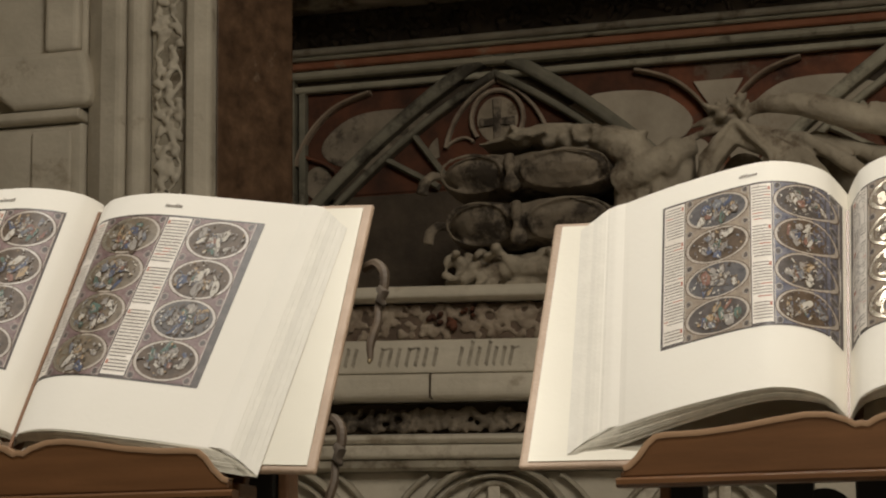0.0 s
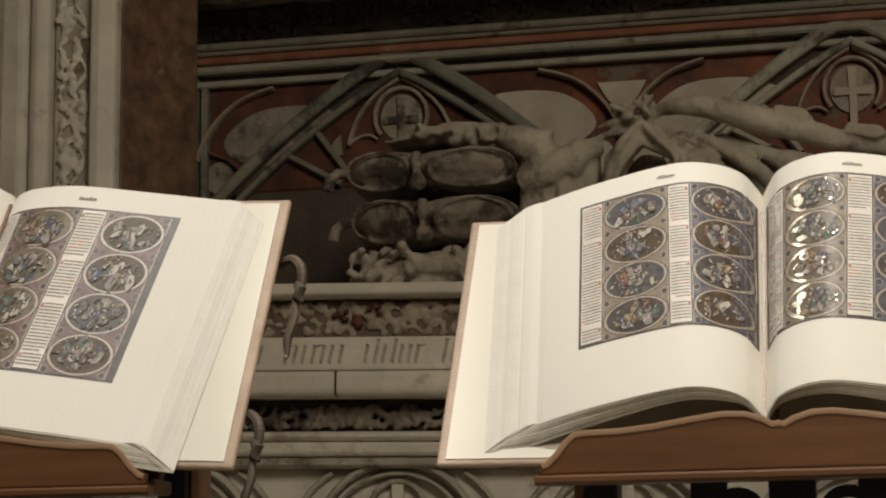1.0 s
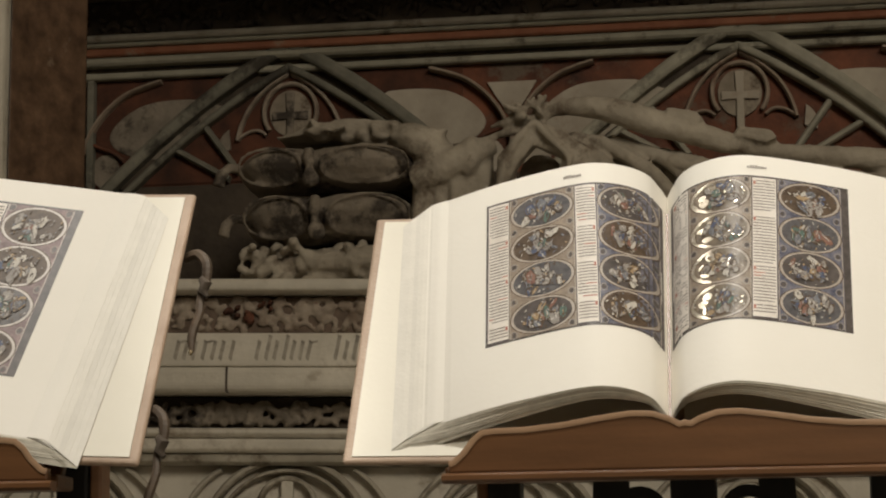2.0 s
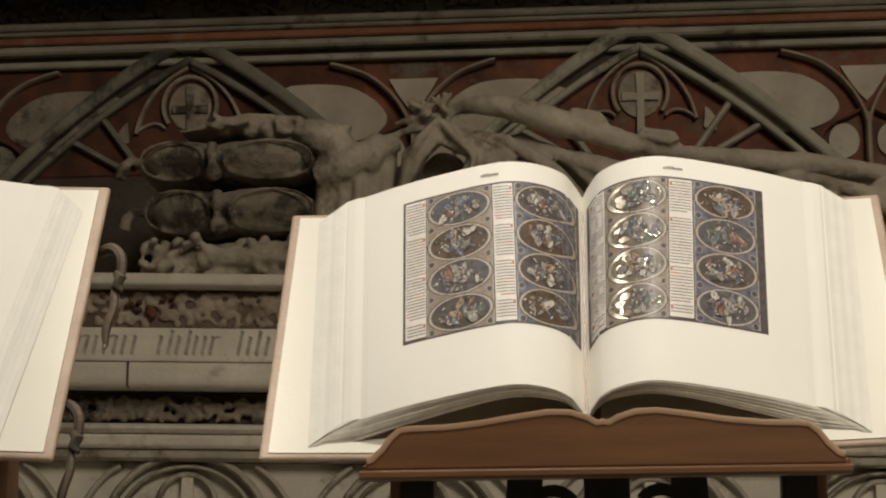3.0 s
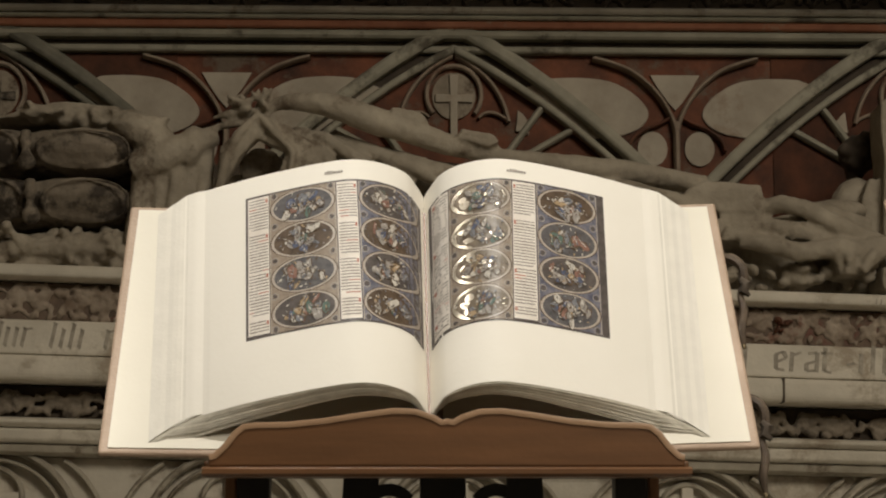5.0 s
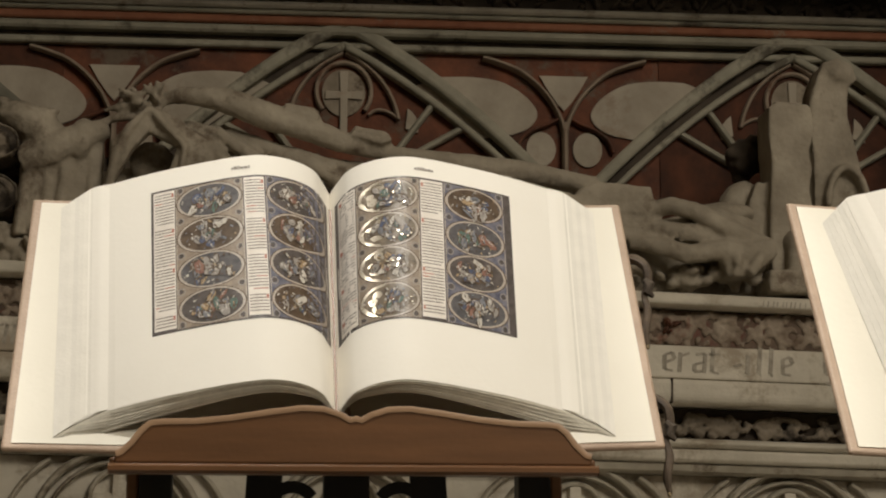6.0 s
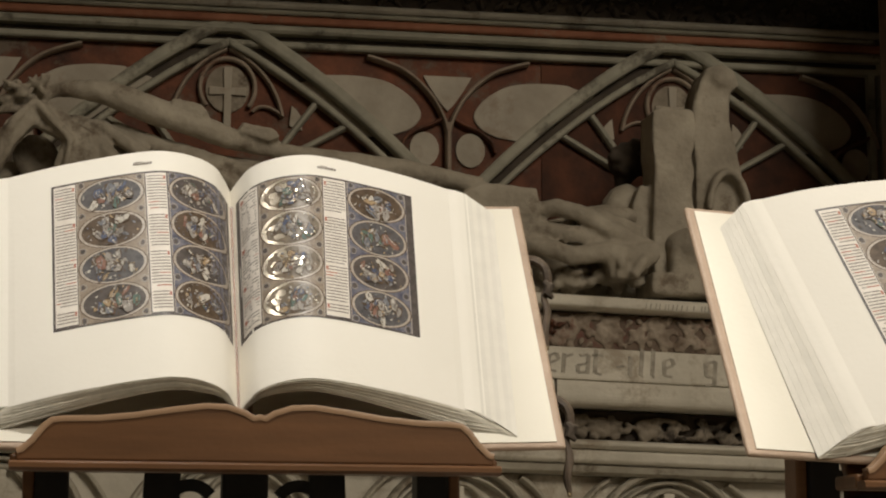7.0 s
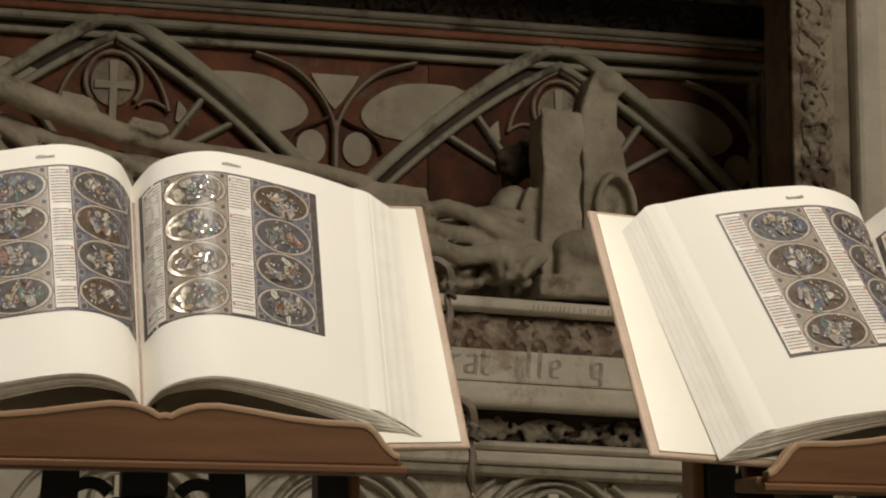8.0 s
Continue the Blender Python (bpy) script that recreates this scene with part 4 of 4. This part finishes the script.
def lectern(m, lean):
    """Origin at the shelf's middle; +y is away from the reader."""
    L = thing("lectern", "reddish-brown polished wooden lectern with shaped ledge", "lectern", "lecterns with open books", m=m)
    hw = 0.335
    bm = bmesh.new()
    box(bm, -hw + 0.01, hw - 0.01, 0.004, 0.022, 0.0, 0.43)
    ob = part("backboard", bm, WOOD, L)
    ob.matrix_basis = pose(0, 0.016, -0.005, -lean, 0, 0)
    soften(ob)
    bm = bmesh.new()
    box(bm, -hw, hw, -0.026, 0.05, -0.022, -0.002)
    soften(part("shelf", bm, WOOD, L))
    # lip with its shaped upper edge
    half = [(0.0, 0.052), (0.008, 0.050), (0.02, 0.057), (0.045, 0.065), (0.075, 0.066), (0.12, 0.060), (0.17, 0.052), (0.22, 0.047), (0.265, 0.046), (0.281, 0.044), (0.293, 0.034), (0.305, 0.018), (0.320, 0.004), (hw - 0.008, 0.002), (hw - 0.008, -0.012)]
    outline = [(-x, z) for x, z in half[::-1]] + half[1:]
    bm = bmesh.new()
    prism(bm, outline, -0.046, -0.028)
    soften(part("lip", bm, WOOD, L), 0.003, 2)
    bm = bmesh.new()
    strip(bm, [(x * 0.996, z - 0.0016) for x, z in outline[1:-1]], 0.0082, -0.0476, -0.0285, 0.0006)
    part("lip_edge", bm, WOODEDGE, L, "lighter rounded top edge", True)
    bm = bmesh.new()
    profile(bm, [(-0.05, -0.026), (-0.056, -0.022), (-0.056, -0.016), (-0.050, -0.0125), (-0.028, -0.0125), (-0.028, -0.026)], -hw, hw)
    part("edge_moulding", bm, WOOD, L)
    for s in (-1, 1):
        bm = bmesh.new()
        box(bm, min(s * 0.324, s * 0.306), max(s * 0.324, s * 0.306), 0.215, 0.265, -1.0, 0.29)
        soften(part("post", bm, WOODPOST, L, "lighter wooden post"))
        bm = bmesh.new()
        box(bm, min(s * 0.3055, s * 0.257), max(s * 0.3055, s * 0.257), 0.205, 0.26, -1.0, 0.29)
        soften(part("upright", bm, BLACK, L, "black upright inside the post"))
        bm = bmesh.new()
        prism(bm, [(s * x, z) for x, z in ((0.094, 0.02), (0.146, 0.02), (0.150, -0.05), (0.144, -0.10), (0.116, -0.14), (0.10, -0.13), (0.096, -0.05))], 0.205, 0.225)
        strip(bm, [(s * (0.080 + 0.034 * math.cos(a)), -0.060 + 0.032 * math.sin(a)) for a in np.linspace(-3.4, 2.6, 20)], 0.018, 0.207, 0.225)
        box(bm, min(s * 0.03, s * 0.26), max(s * 0.03, s * 0.26), 0.226, 0.24, -0.01, 0.02)
        part("scroll", bm, BLACK, L, "black wrought iron scroll")
    bm = bmesh.new()
    box(bm, -0.034, 0.034, 0.20, 0.25, -0.048, 0.29)
    box(bm, -0.048, 0.048, 0.195, 0.255, -0.17, -0.0485)
    box(bm, -0.034, 0.034, 0.20, 0.25, -1.0, -0.171)
    soften(part("column", bm, BLACK, L, "black iron centre column"))
    bm = bmesh.new()
    box(bm, -0.34, 0.34, -0.05, 0.42, -1.0155, -1.0005)
    soften(part("foot", bm, BLACK, L, "black iron foot plate"), 0.008)
    return L


# ---- books ----
class Half:
    """One side of an open book: s is -1 for the left pages, 1 for the right; in the book's axes u, v, w."""

    def __init__(self, s, edge=0.3504, twist=0.043, fan=0.035, foot=0.069, heights=(0.004, 0.024, 0.060, 0.086, 0.098, 0.0945, 0.083, 0.063, 0.030), thick=0.028, plate=(0.006, 0.264, 0.106, 0.374)):
        self.s, self.edge, self.twist, self.fan, self.base, self.thick = s, edge, twist, fan, foot, thick
        self.plate = plate
        self.us = [0.0, 0.007, 0.024, 0.058, 0.10, 0.14, 0.19, 0.26, edge]
        self.ws = list(heights)

    def top(self, a):
        """Height of the upper leaf at the distance a from the gutter (a smooth curve through the control heights)."""
        us, ws = self.us, self.ws
        i = max(0, min(len(us) - 2, next((k for k in range(len(us) - 1) if a <= us[k + 1]), len(us) - 2)))

        def slope(k):
            if k == 0:
                return (ws[1] - ws[0]) / (us[1] - us[0])
            if k == len(us) - 1:
                return (ws[-1] - ws[-2]) / (us[-1] - us[-2])
            return (ws[k + 1] - ws[k - 1]) / (us[k + 1] - us[k - 1])
        h = us[i + 1] - us[i]
        t = (a - us[i]) / h
        return ((2 * t**3 - 3 * t**2 + 1) * ws[i] + (t**3 - 2 * t**2 + t) * h * slope(i) + (-2 * t**3 + 3 * t**2) * ws[i + 1] + (t**3 - t**2) * h * slope(i + 1))

    def under(self, a):
        """Height of the lowest leaf, which arches over a hollow."""
        f = a / self.edge
        return max(0.0025 + 0.005 * min(1, f * 5) + 0.044 * a, self.top(a) - (0.006 + 0.010 * min(1, f * 6) + (self.thick - 0.016) * f))

    def at(self, a, p, lift=0.0, depth=0.0):
        """The place at a from the gutter, p up from the page's foot; depth 0 is the top leaf, 1 the lowest."""
        f = a / self.edge
        w = self.top(a) * (1 - depth) + (self.under(a) if a < self.edge * 0.97 else 0.0075 + 0.044 * (a + 0.045)) * depth + lift
        u = a + self.fan * (p - 0.25) * min(1, a / 0.1) * (1 - 0.25 * depth) + depth * 0.047 * f ** 3
        return (self.s * u, self.base - self.twist * a + p - depth * (0.005 + 0.030 * f ** 2), w)


PAGE_H = 0.4135


def leaf_sheet(bm, h, d0, d1, reach, n=26, drop=0.0):
    """A bundle of leaves between two depths, as a thin solid."""
    rows = []
    for i in range(n + 1):
        a = (h.edge + reach) * (i / n) ** 0.85
        a0 = min(a, h.edge)
        x = a - a0
        ring = []
        for d, p in ((d0, 0.0 - drop), (d0, PAGE_H), (d1, PAGE_H), (d1, 0.0 - drop)):
            q = h.at(a0, p, 0, d)
            ring.append(bm.verts.new((q[0] + h.s * x, q[1], q[2])))
        rows.append(ring)
    for r, t in zip(rows, rows[1:]):
        for k in range(4):
            bm.faces.new((r[k], r[(k + 1) % 4], t[(k + 1) % 4], t[k]))
    bm.faces.new(rows[0])
    bm.faces.new(rows[-1][::-1])


def drape(bm, h, poly, lift, index=0):
    """A flat patch (points of a, p) laid on the upper leaf."""
    vs = [bm.verts.new(h.at(a, p, lift)) for a, p in poly]
    f = bm.faces.new(vs)
    f.material_index = index


def patch(bm, h, a0, a1, p0, p1, lift, index=0, n=10):
    """A rectangle laid on the upper leaf, cut into strips so that it follows the curve."""
    rows = [[bm.verts.new(h.at(a0 + (a1 - a0) * i / n, p, lift)) for p in (p0, p1)] for i in range(n + 1)]
    for r, t in zip(rows, rows[1:]):
        f = bm.faces.new((r[0], t[0], t[1], r[1]))
        f.material_index = index


def oval(bm, h, ca, cp, ra, rp, lift, index, inner=0.0, n=28, wob=0.0, rnd=None, tilt=0.0):
    """A disc or ring laid on the upper leaf."""
    steps = [inner, 0.5 * (1 + inner), 1.0] if inner else [0.0, 0.35, 0.7, 1.0]
    amp = [1 + (rnd.uniform(-wob, wob) if rnd else 0) for _ in range(n)]
    ct, sn = math.cos(tilt), math.sin(tilt)
    rings = []
    for st in steps:
        if st == 0:
            rings.append([bm.verts.new(h.at(ca, cp, lift))])
        else:
            ring = [(ra * st * amp[k] * math.cos(2 * math.pi * k / n), rp * st * amp[k] * math.sin(2 * math.pi * k / n)) for k in range(n)]
            rings.append([bm.verts.new(h.at(max(0.007, ca + ct * u - sn * v), cp + sn * u + ct * v, lift)) for u, v in ring])
    for r, t in zip(rings, rings[1:]):
        for k in range(n):
            f = bm.faces.new((r[0], t[k], t[(k + 1) % n]) if len(r) == 1 else (r[k], t[k], t[(k + 1) % n], r[(k + 1) % n]))
            f.material_index = index


MINI = [RING, FIELD, GOLD, P_BLUE, P_WHITE, P_GREEN, P_ROSE, P_OCHRE, P_GREY, BORDER, P_STEEL, DUSK, TANFIELD]


def medallion(h, ca, cp, ra, rp, seed, parent, gold):
    """A ringed oval with a painted scene, as dabs of pigment with dark outlines."""
    rnd = random.Random(seed)
    bm = bmesh.new()
    oval(bm, h, ca, cp, ra, rp, 0.0006, 1, inner=0.965)
    oval(bm, h, ca, cp, ra * 0.965, rp * 0.965, 0.0006, 0, inner=0.915)
    oval(bm, h, ca, cp, ra * 0.884, rp * 0.884, 0.0006, 12 if gold else rnd.choice((1, 1, 9, 11)))
    if gold:
        arcs = [[bm.verts.new(h.at(max(0.007, ca + ra * q * math.cos(1.75 + 0.14 * k)), cp + rp * q * math.sin(1.75 + 0.14 * k), 0.00068)) for q in (0.84 + rnd.uniform(-0.05, 0.03), 0.955)] for k in range(20)]
        for r, t in zip(arcs, arcs[1:]):
            bm.faces.new((r[0], r[1], t[1], t[0])).material_index = 2
        # burnished ground behind the side next to the gutter
        for k in range(3):
            a = 2.2 + 0.8 * k + rnd.uniform(-0.2, 0.2)
            oval(bm, h, ca + ra * 0.56 * math.cos(a), cp + rp * 0.56 * math.sin(a), ra * rnd.uniform(0.12, 0.2), rp * rnd.uniform(0.14, 0.24), 0.00072 + 0.00001 * k, 2, n=14, wob=0.2, rnd=rnd)
    # overlapping tilted shapes with dark outlines, streaks and specks
    lift = 0.0008
    for k in range(rnd.randint(15, 19)):
        a, q = rnd.uniform(0, 6.28), rnd.uniform(0.05, 0.66)
        x, z = ca + ra * q * math.cos(a), cp + rp * (q * math.sin(a) - 0.06)
        w, t = ra * rnd.uniform(0.05, 0.14), rp * rnd.uniform(0.12, 0.38)
        c = rnd.choice((3, 8, 4, 3, 8, 8, 6, 8, 10, 4, 5, 8, 10, 7))
        tilt = rnd.gauss(0, 0.45)
        oval(bm, h, x, z, w * 1.16 + 0.0006, t * 1.1 + 0.0006, lift, 1, n=12, wob=0.2, rnd=rnd, tilt=tilt)
        oval(bm, h, x, z, w, t, lift + 0.00003, c, n=12, wob=0.3, rnd=rnd, tilt=tilt)
        for q in range(3):
            oval(bm, h, x + w * rnd.uniform(-0.5, 0.5), z + t * rnd.uniform(-0.5, 0.5), w * rnd.uniform(0.08, 0.2), t * rnd.uniform(0.3, 0.6), lift + 0.00005 + 0.00001 * q, rnd.choice((1, 4, 8, c, 9)), n=8, wob=0.3, rnd=rnd, tilt=tilt + rnd.uniform(-0.3, 0.3))
        lift += 0.00009
    for k in range(54):
        a, q = rnd.uniform(0, 6.28), rnd.uniform(0.1, 0.84)
        oval(bm, h, ca + ra * q * math.cos(a), cp + rp * q * math.sin(a), ra * rnd.uniform(0.012, 0.036), rp * rnd.uniform(0.03, 0.11), lift + 0.00001 * k, rnd.choice((1, 8, 4, 1, 9, 10, 8, 4, 7) + ((2, 2, 2) if gold else ())), n=7, wob=0.35, rnd=rnd, tilt=rnd.uniform(-1.2, 1.2))
    return part("medallion", bm, MINI, parent)


def script(bm, h, a0, a1, p0, p1, rnd, step=0.0056):
    """Lines of writing as thin bars, in blocks with an initial."""
    p = p1 - 0.004
    while p > p0 + 0.004:
        rows = rnd.randint(10, 16)
        first = p
        for r in range(rows):
            if p < p0 + 0.004:
                break
            a = a0 + 0.0012 + (0.004 if r < 2 else 0)
            end = a1 - 0.0012 - (rnd.uniform(0, 0.008) if r == rows - 1 else rnd.uniform(0, 0.0012))
            while a < end:
                b = min(end, a + rnd.uniform(0.008, 0.022))
                patch(bm, h, a, b, p - 0.0012, p + 0.0008, 0.0011, 0 if rnd.random() > 0.05 else 1, 2)
                a = b + 0.0006
            p -= step
        patch(bm, h, a0 + 0.0014, a0 + 0.0046, first - 0.0075, first, 0.0011, 1, 1)
        p -= rnd.uniform(0.001, 0.009)


def page(h, parent, seed, grounds, gold, plate=(0.006, 0.264, 0.106, 0.374)):
    """The upper leaf with its painted plate."""
    rnd = random.Random(seed)
    bm = bmesh.new()
    leaf_sheet(bm, h, 0.0, 0.05, 0.0, 110)
    leaf = part("page", bm, PAPER, parent, "cream page with painted medallions", 14)
    A0, A1, P0, P1 = plate
    if h.s < 0:
        cols = [("text", 0.2295, 0.2605), ("mini", 0.1295, 0.2285), ("text", 0.098, 0.128), ("mini", 0.009, 0.0965)]
    else:
        cols = [("text", 0.010, 0.033), ("mini", 0.034, 0.1245), ("text", 0.126, 0.160), ("mini", 0.1615, 0.2535)]
    grow = (A1 - A0) / 0.258
    cols = [(kind, A0 + (a - 0.006) * grow, A0 + (b - 0.006) * grow) for kind, a, b in cols]
    bm = bmesh.new()
    patch(bm, h, A0, A1, P0, P1, 0.0003, 0, 40)
    part("plate_border", bm, BORDER, leaf)
    k = 0
    for kind, a0, a1 in cols:
        if kind == "text":
            bm = bmesh.new()
            patch(bm, h, a0, a1, P0 + 0.006, P1 - 0.004, 0.0007, 0, 8)
            part("text_column", bm, COLUMN, leaf)
            bm = bmesh.new()
            script(bm, h, a0, a1, P0 + 0.008, P1 - 0.006, rnd)
            tagged(part("writing", bm, [INK, INKRED], leaf, "dense unreadable lines of brown writing"), kind="stuff")
        else:
            bm = bmesh.new()
            patch(bm, h, a0, a1, P0 + 0.003, P1 - 0.003, 0.00045, 0, 14)
            part("plate_ground", bm, grounds[k], leaf)
            k += 1
            step = (P1 - P0 - 0.006) / 4
            bm = bmesh.new()
            for j in range(5):
                for side in (0, 1):
                    ca = a0 + 0.007 if side == 0 else a1 - 0.007
                    cp = P0 + 0.003 + step * j + (0.006 if j == 0 else -0.006 if j == 4 else 0)
                    oval(bm, h, ca, cp, 0.0056, 0.0068, 0.00055, 8, inner=0.78, n=12)
                    oval(bm, h, ca, cp, 0.0034, 0.0045, 0.00055, 9, n=8, wob=0.3, rnd=rnd)
            for e in (a0 + 0.0006, a1 - 0.0018):
                patch(bm, h, e, e + 0.0012, P0 + 0.003, P1 - 0.003, 0.00052, 0, 1)
            tagged(part("plate_ornament", bm, MINI, leaf, "small painted curls and fillets"), kind="stuff")
            for j in range(4):
                medallion(h, (a0 + a1) / 2, P0 + 0.003 + step * (j + 0.5), (a1 - a0) * 0.495, step * (0.515 if j in (1, 2) else 0.50), seed * 50 + k * 10 + j, leaf, gold == k)
    bm = bmesh.new()
    a = 0.118
    for i in range(7):
        w = rnd.uniform(0.002, 0.005)
        patch(bm, h, a, a + w, 0.388, 0.388 + rnd.choice((0.004, 0.0045, 0.006)), 0.0007, 0, 1)
        a += w + 0.0007
    part("heading", bm, INK, leaf, "small unreadable heading")
    return leaf


def board(bm, s, u0, foot, top, v0, v1, w0, w1):
    """A cover board, wider at its foot where foot > top."""
    v = [bm.verts.new((s * u, y, w)) for w in (w0, w1) for u, y in ((u0, v0), (foot, v0), (top, v1), (u0, v1))]
    for f in ((0, 1, 2, 3), (7, 6, 5, 4), (0, 4, 5, 1), (1, 5, 6, 2), (2, 6, 7, 3), (3, 7, 4, 0)):
        bm.faces.new([v[j] for j in f])


def book(m, seed, grounds, golds, halves, cover_w=0.4607, cover_t=-0.0164, straps=True, label="large open illuminated manuscript book on a wooden lectern"):
    B = thing("open_book", label, "book", "open manuscript books", m=m)
    for h, gr, gold in zip(halves, grounds, golds):
        s = h.s
        # cover board and its paper lining
        bm = bmesh.new()
        board(bm, s, 0.018, cover_w, cover_w + cover_t, 0.0, 0.4515, -0.006, 0.004)
        bo = part("cover", bm, LEATHER, B, "tan leather cover board")
        bo.matrix_basis = pose(0, 0, 0.002, 0, -s * 2.5, 0)
        soften(bo, 0.005, 3)
        bm = bmesh.new()
        board(bm, s, 0.02, cover_w - 0.0135, cover_w + cover_t - 0.0135, 0.0095, 0.4425, 0.0045, 0.0056)
        part("pastedown", bm, LINING, bo, "cream paper lining")
        # bundles of leaves
        rnd = random.Random(seed * 7 + (s > 0))
        n = 30
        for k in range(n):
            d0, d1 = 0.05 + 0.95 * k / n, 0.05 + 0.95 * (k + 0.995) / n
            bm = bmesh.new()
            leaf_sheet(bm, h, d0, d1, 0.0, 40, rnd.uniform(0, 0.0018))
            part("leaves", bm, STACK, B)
        # top leaves fanned out over the stack's outer edge, each ending further down the slope
        fan = (0.13, 0.27, 0.42, 0.56, 0.71, 0.86, 1.0)
        for k, end in enumerate(fan):
            bm = bmesh.new()
            rows = []
            for i in range(13):
                t = i / 12
                lift = (0.0004 + 0.0030 * min(1, 3 * t)) * (1 - 0.11 * k)
                a, d = h.edge * (0.93 + 0.07 * min(1, 1.6 * t)), end * t ** 1.6
                rows.append([bm.verts.new(h.at(a, p, lift - dz, d)) for p, dz in ((0.0, 0), (PAGE_H, 0), (PAGE_H, 0.0003), (0.0, 0.0003))])
            for r, t in zip(rows, rows[1:]):
                for q in range(4):
                    bm.faces.new((r[q], r[(q + 1) % 4], t[(q + 1) % 4], t[q]))
            bm.faces.new(rows[0])
            bm.faces.new(rows[-1][::-1])
            part("leaf", bm, PAPER if k == 0 else LEAVES, B, smooth=30)
        page(h, B, seed + (5 if s > 0 else 0), gr, gold, h.plate)
        if s > 0 and straps:
            for v in (0.345, 0.085):
                bm = bmesh.new()
                pts = [(0.438, v + 0.012, -0.004), (0.458, v + 0.008, 0.010), (0.474, v - 0.010, 0.012), (0.476, v - 0.035, 0.002), (0.470, v - 0.050, -0.006), (0.473, v - 0.075, -0.012), (0.467, v - 0.105, -0.022), (0.470, v - 0.128, -0.030)]
                n = 4 * (len(pts) - 1) + 1
                tube(bm, glide(pts), [float(q) for q in np.interp(np.arange(n) / 4, range(8), [0.0085, 0.008, 0.0075, 0.0065, 0.005, 0.0062, 0.0066, 0.0030])], 8)
                st = part("strap", bm, STRAP, B, "dark leather clasp strap hanging loose")
                bm = bmesh.new()
                tube(bm, [(0.470, v - 0.030, 0.007), (0.478, v - 0.038, 0.006), (0.474, v - 0.048, 0.001), (0.482, v - 0.056, 0.0)], [0.005, 0.0085, 0.0075, 0.003], 8)
                part("knot", bm, SOOTSHADE, st, "dark leather knot", True)
                bm = bmesh.new()
                blob(bm, (0.469, v - 0.126, -0.029), (0.0036, 0.008, 0.003), (0, 0, 0), 10, 7)
                part("tip", bm, BRASS, st, "dull brass strap tip", True)
    bm = bmesh.new()
    profile(bm, [(0.0, -0.008), (0.458, -0.008), (0.458, 0.002), (0.0, 0.002)], -0.022, 0.022)
    part("spine", bm, LEATHER, B)
    # brown line between the pages, the fold's shade put into its colour
    bm = bmesh.new()
    box(bm, -0.0022, 0.0022, 0.004, 0.446, 0.0022, 0.0105)
    part("gutter", bm, WOODPOST, B, "brown gutter line with fold shade painted in")
    return B


def book_pose(x, y, z, turn, lean, roll, size):
    """The book's u, v, w axes set against a leaning lectern that is turned about the upright."""
    return pose(x, y, z, 0, 0, turn) @ pose(0, 0, 0, 90 - lean, 0, 0) @ pose(0, 0, 0, 0, 0, roll) @ Matrix.Diagonal((size, size, size, 1))


FLAT = (0.004, 0.014, 0.030, 0.043, 0.0495, 0.049, 0.045, 0.039, 0.031)
books = (
    (book_pose(0.1367, 0.0004, 1.0157, -0.4, 29.8, 0.7, 1.0), 1, ((GROUND_TAN, GROUND_BLUE), (GROUND_TAN, GROUND_BLUE)), (0, 1), (Half(-1), Half(1)), -0.0153),
    (book_pose(-1.0819, -0.0965, 1.0429, 0.5, 29.1, -5.0, 1.0815), 2, ((GROUND_MAUVE, GROUND_MAUVE), (GROUND_MAUVE, GROUND_MAUVE)), (0, 1), (Half(-1, fan=0.01, foot=0.05, heights=FLAT, plate=(0.035, 0.29, 0.09, 0.374)), Half(1, edge=0.35, twist=0.04, fan=0.079, foot=0.0395, heights=FLAT, thick=0.024, plate=(0.006, 0.277, 0.088, 0.374))), -0.0246),
    (book_pose(1.303, -0.0804, 0.997, 3.1, 31.7, -1.3, 1.0295), 3, ((GROUND_TAN, GROUND_BLUE), (GROUND_TAN, GROUND_BLUE)), (0, 0), (Half(-1, edge=0.351, twist=0.10, fan=0.2, heights=(0.004, 0.024, 0.058, 0.083, 0.095, 0.093, 0.087, 0.074, 0.046), thick=0.036), Half(1)), 0.0105),
)
for m, seed, grounds, golds, halves, taper in books:
    book(m, seed, grounds, golds, halves, 0.4607, taper)
for x, y, z, turn, lean in ((0.159, -0.0075, 1.0157, -0.4, 29.8), (-1.045, -0.085, 1.012, 0.5, 29.1), (1.318, -0.085, 0.997, 3.1, 31.7)):
    lectern(pose(x, y, z, 0, 0, turn), lean)
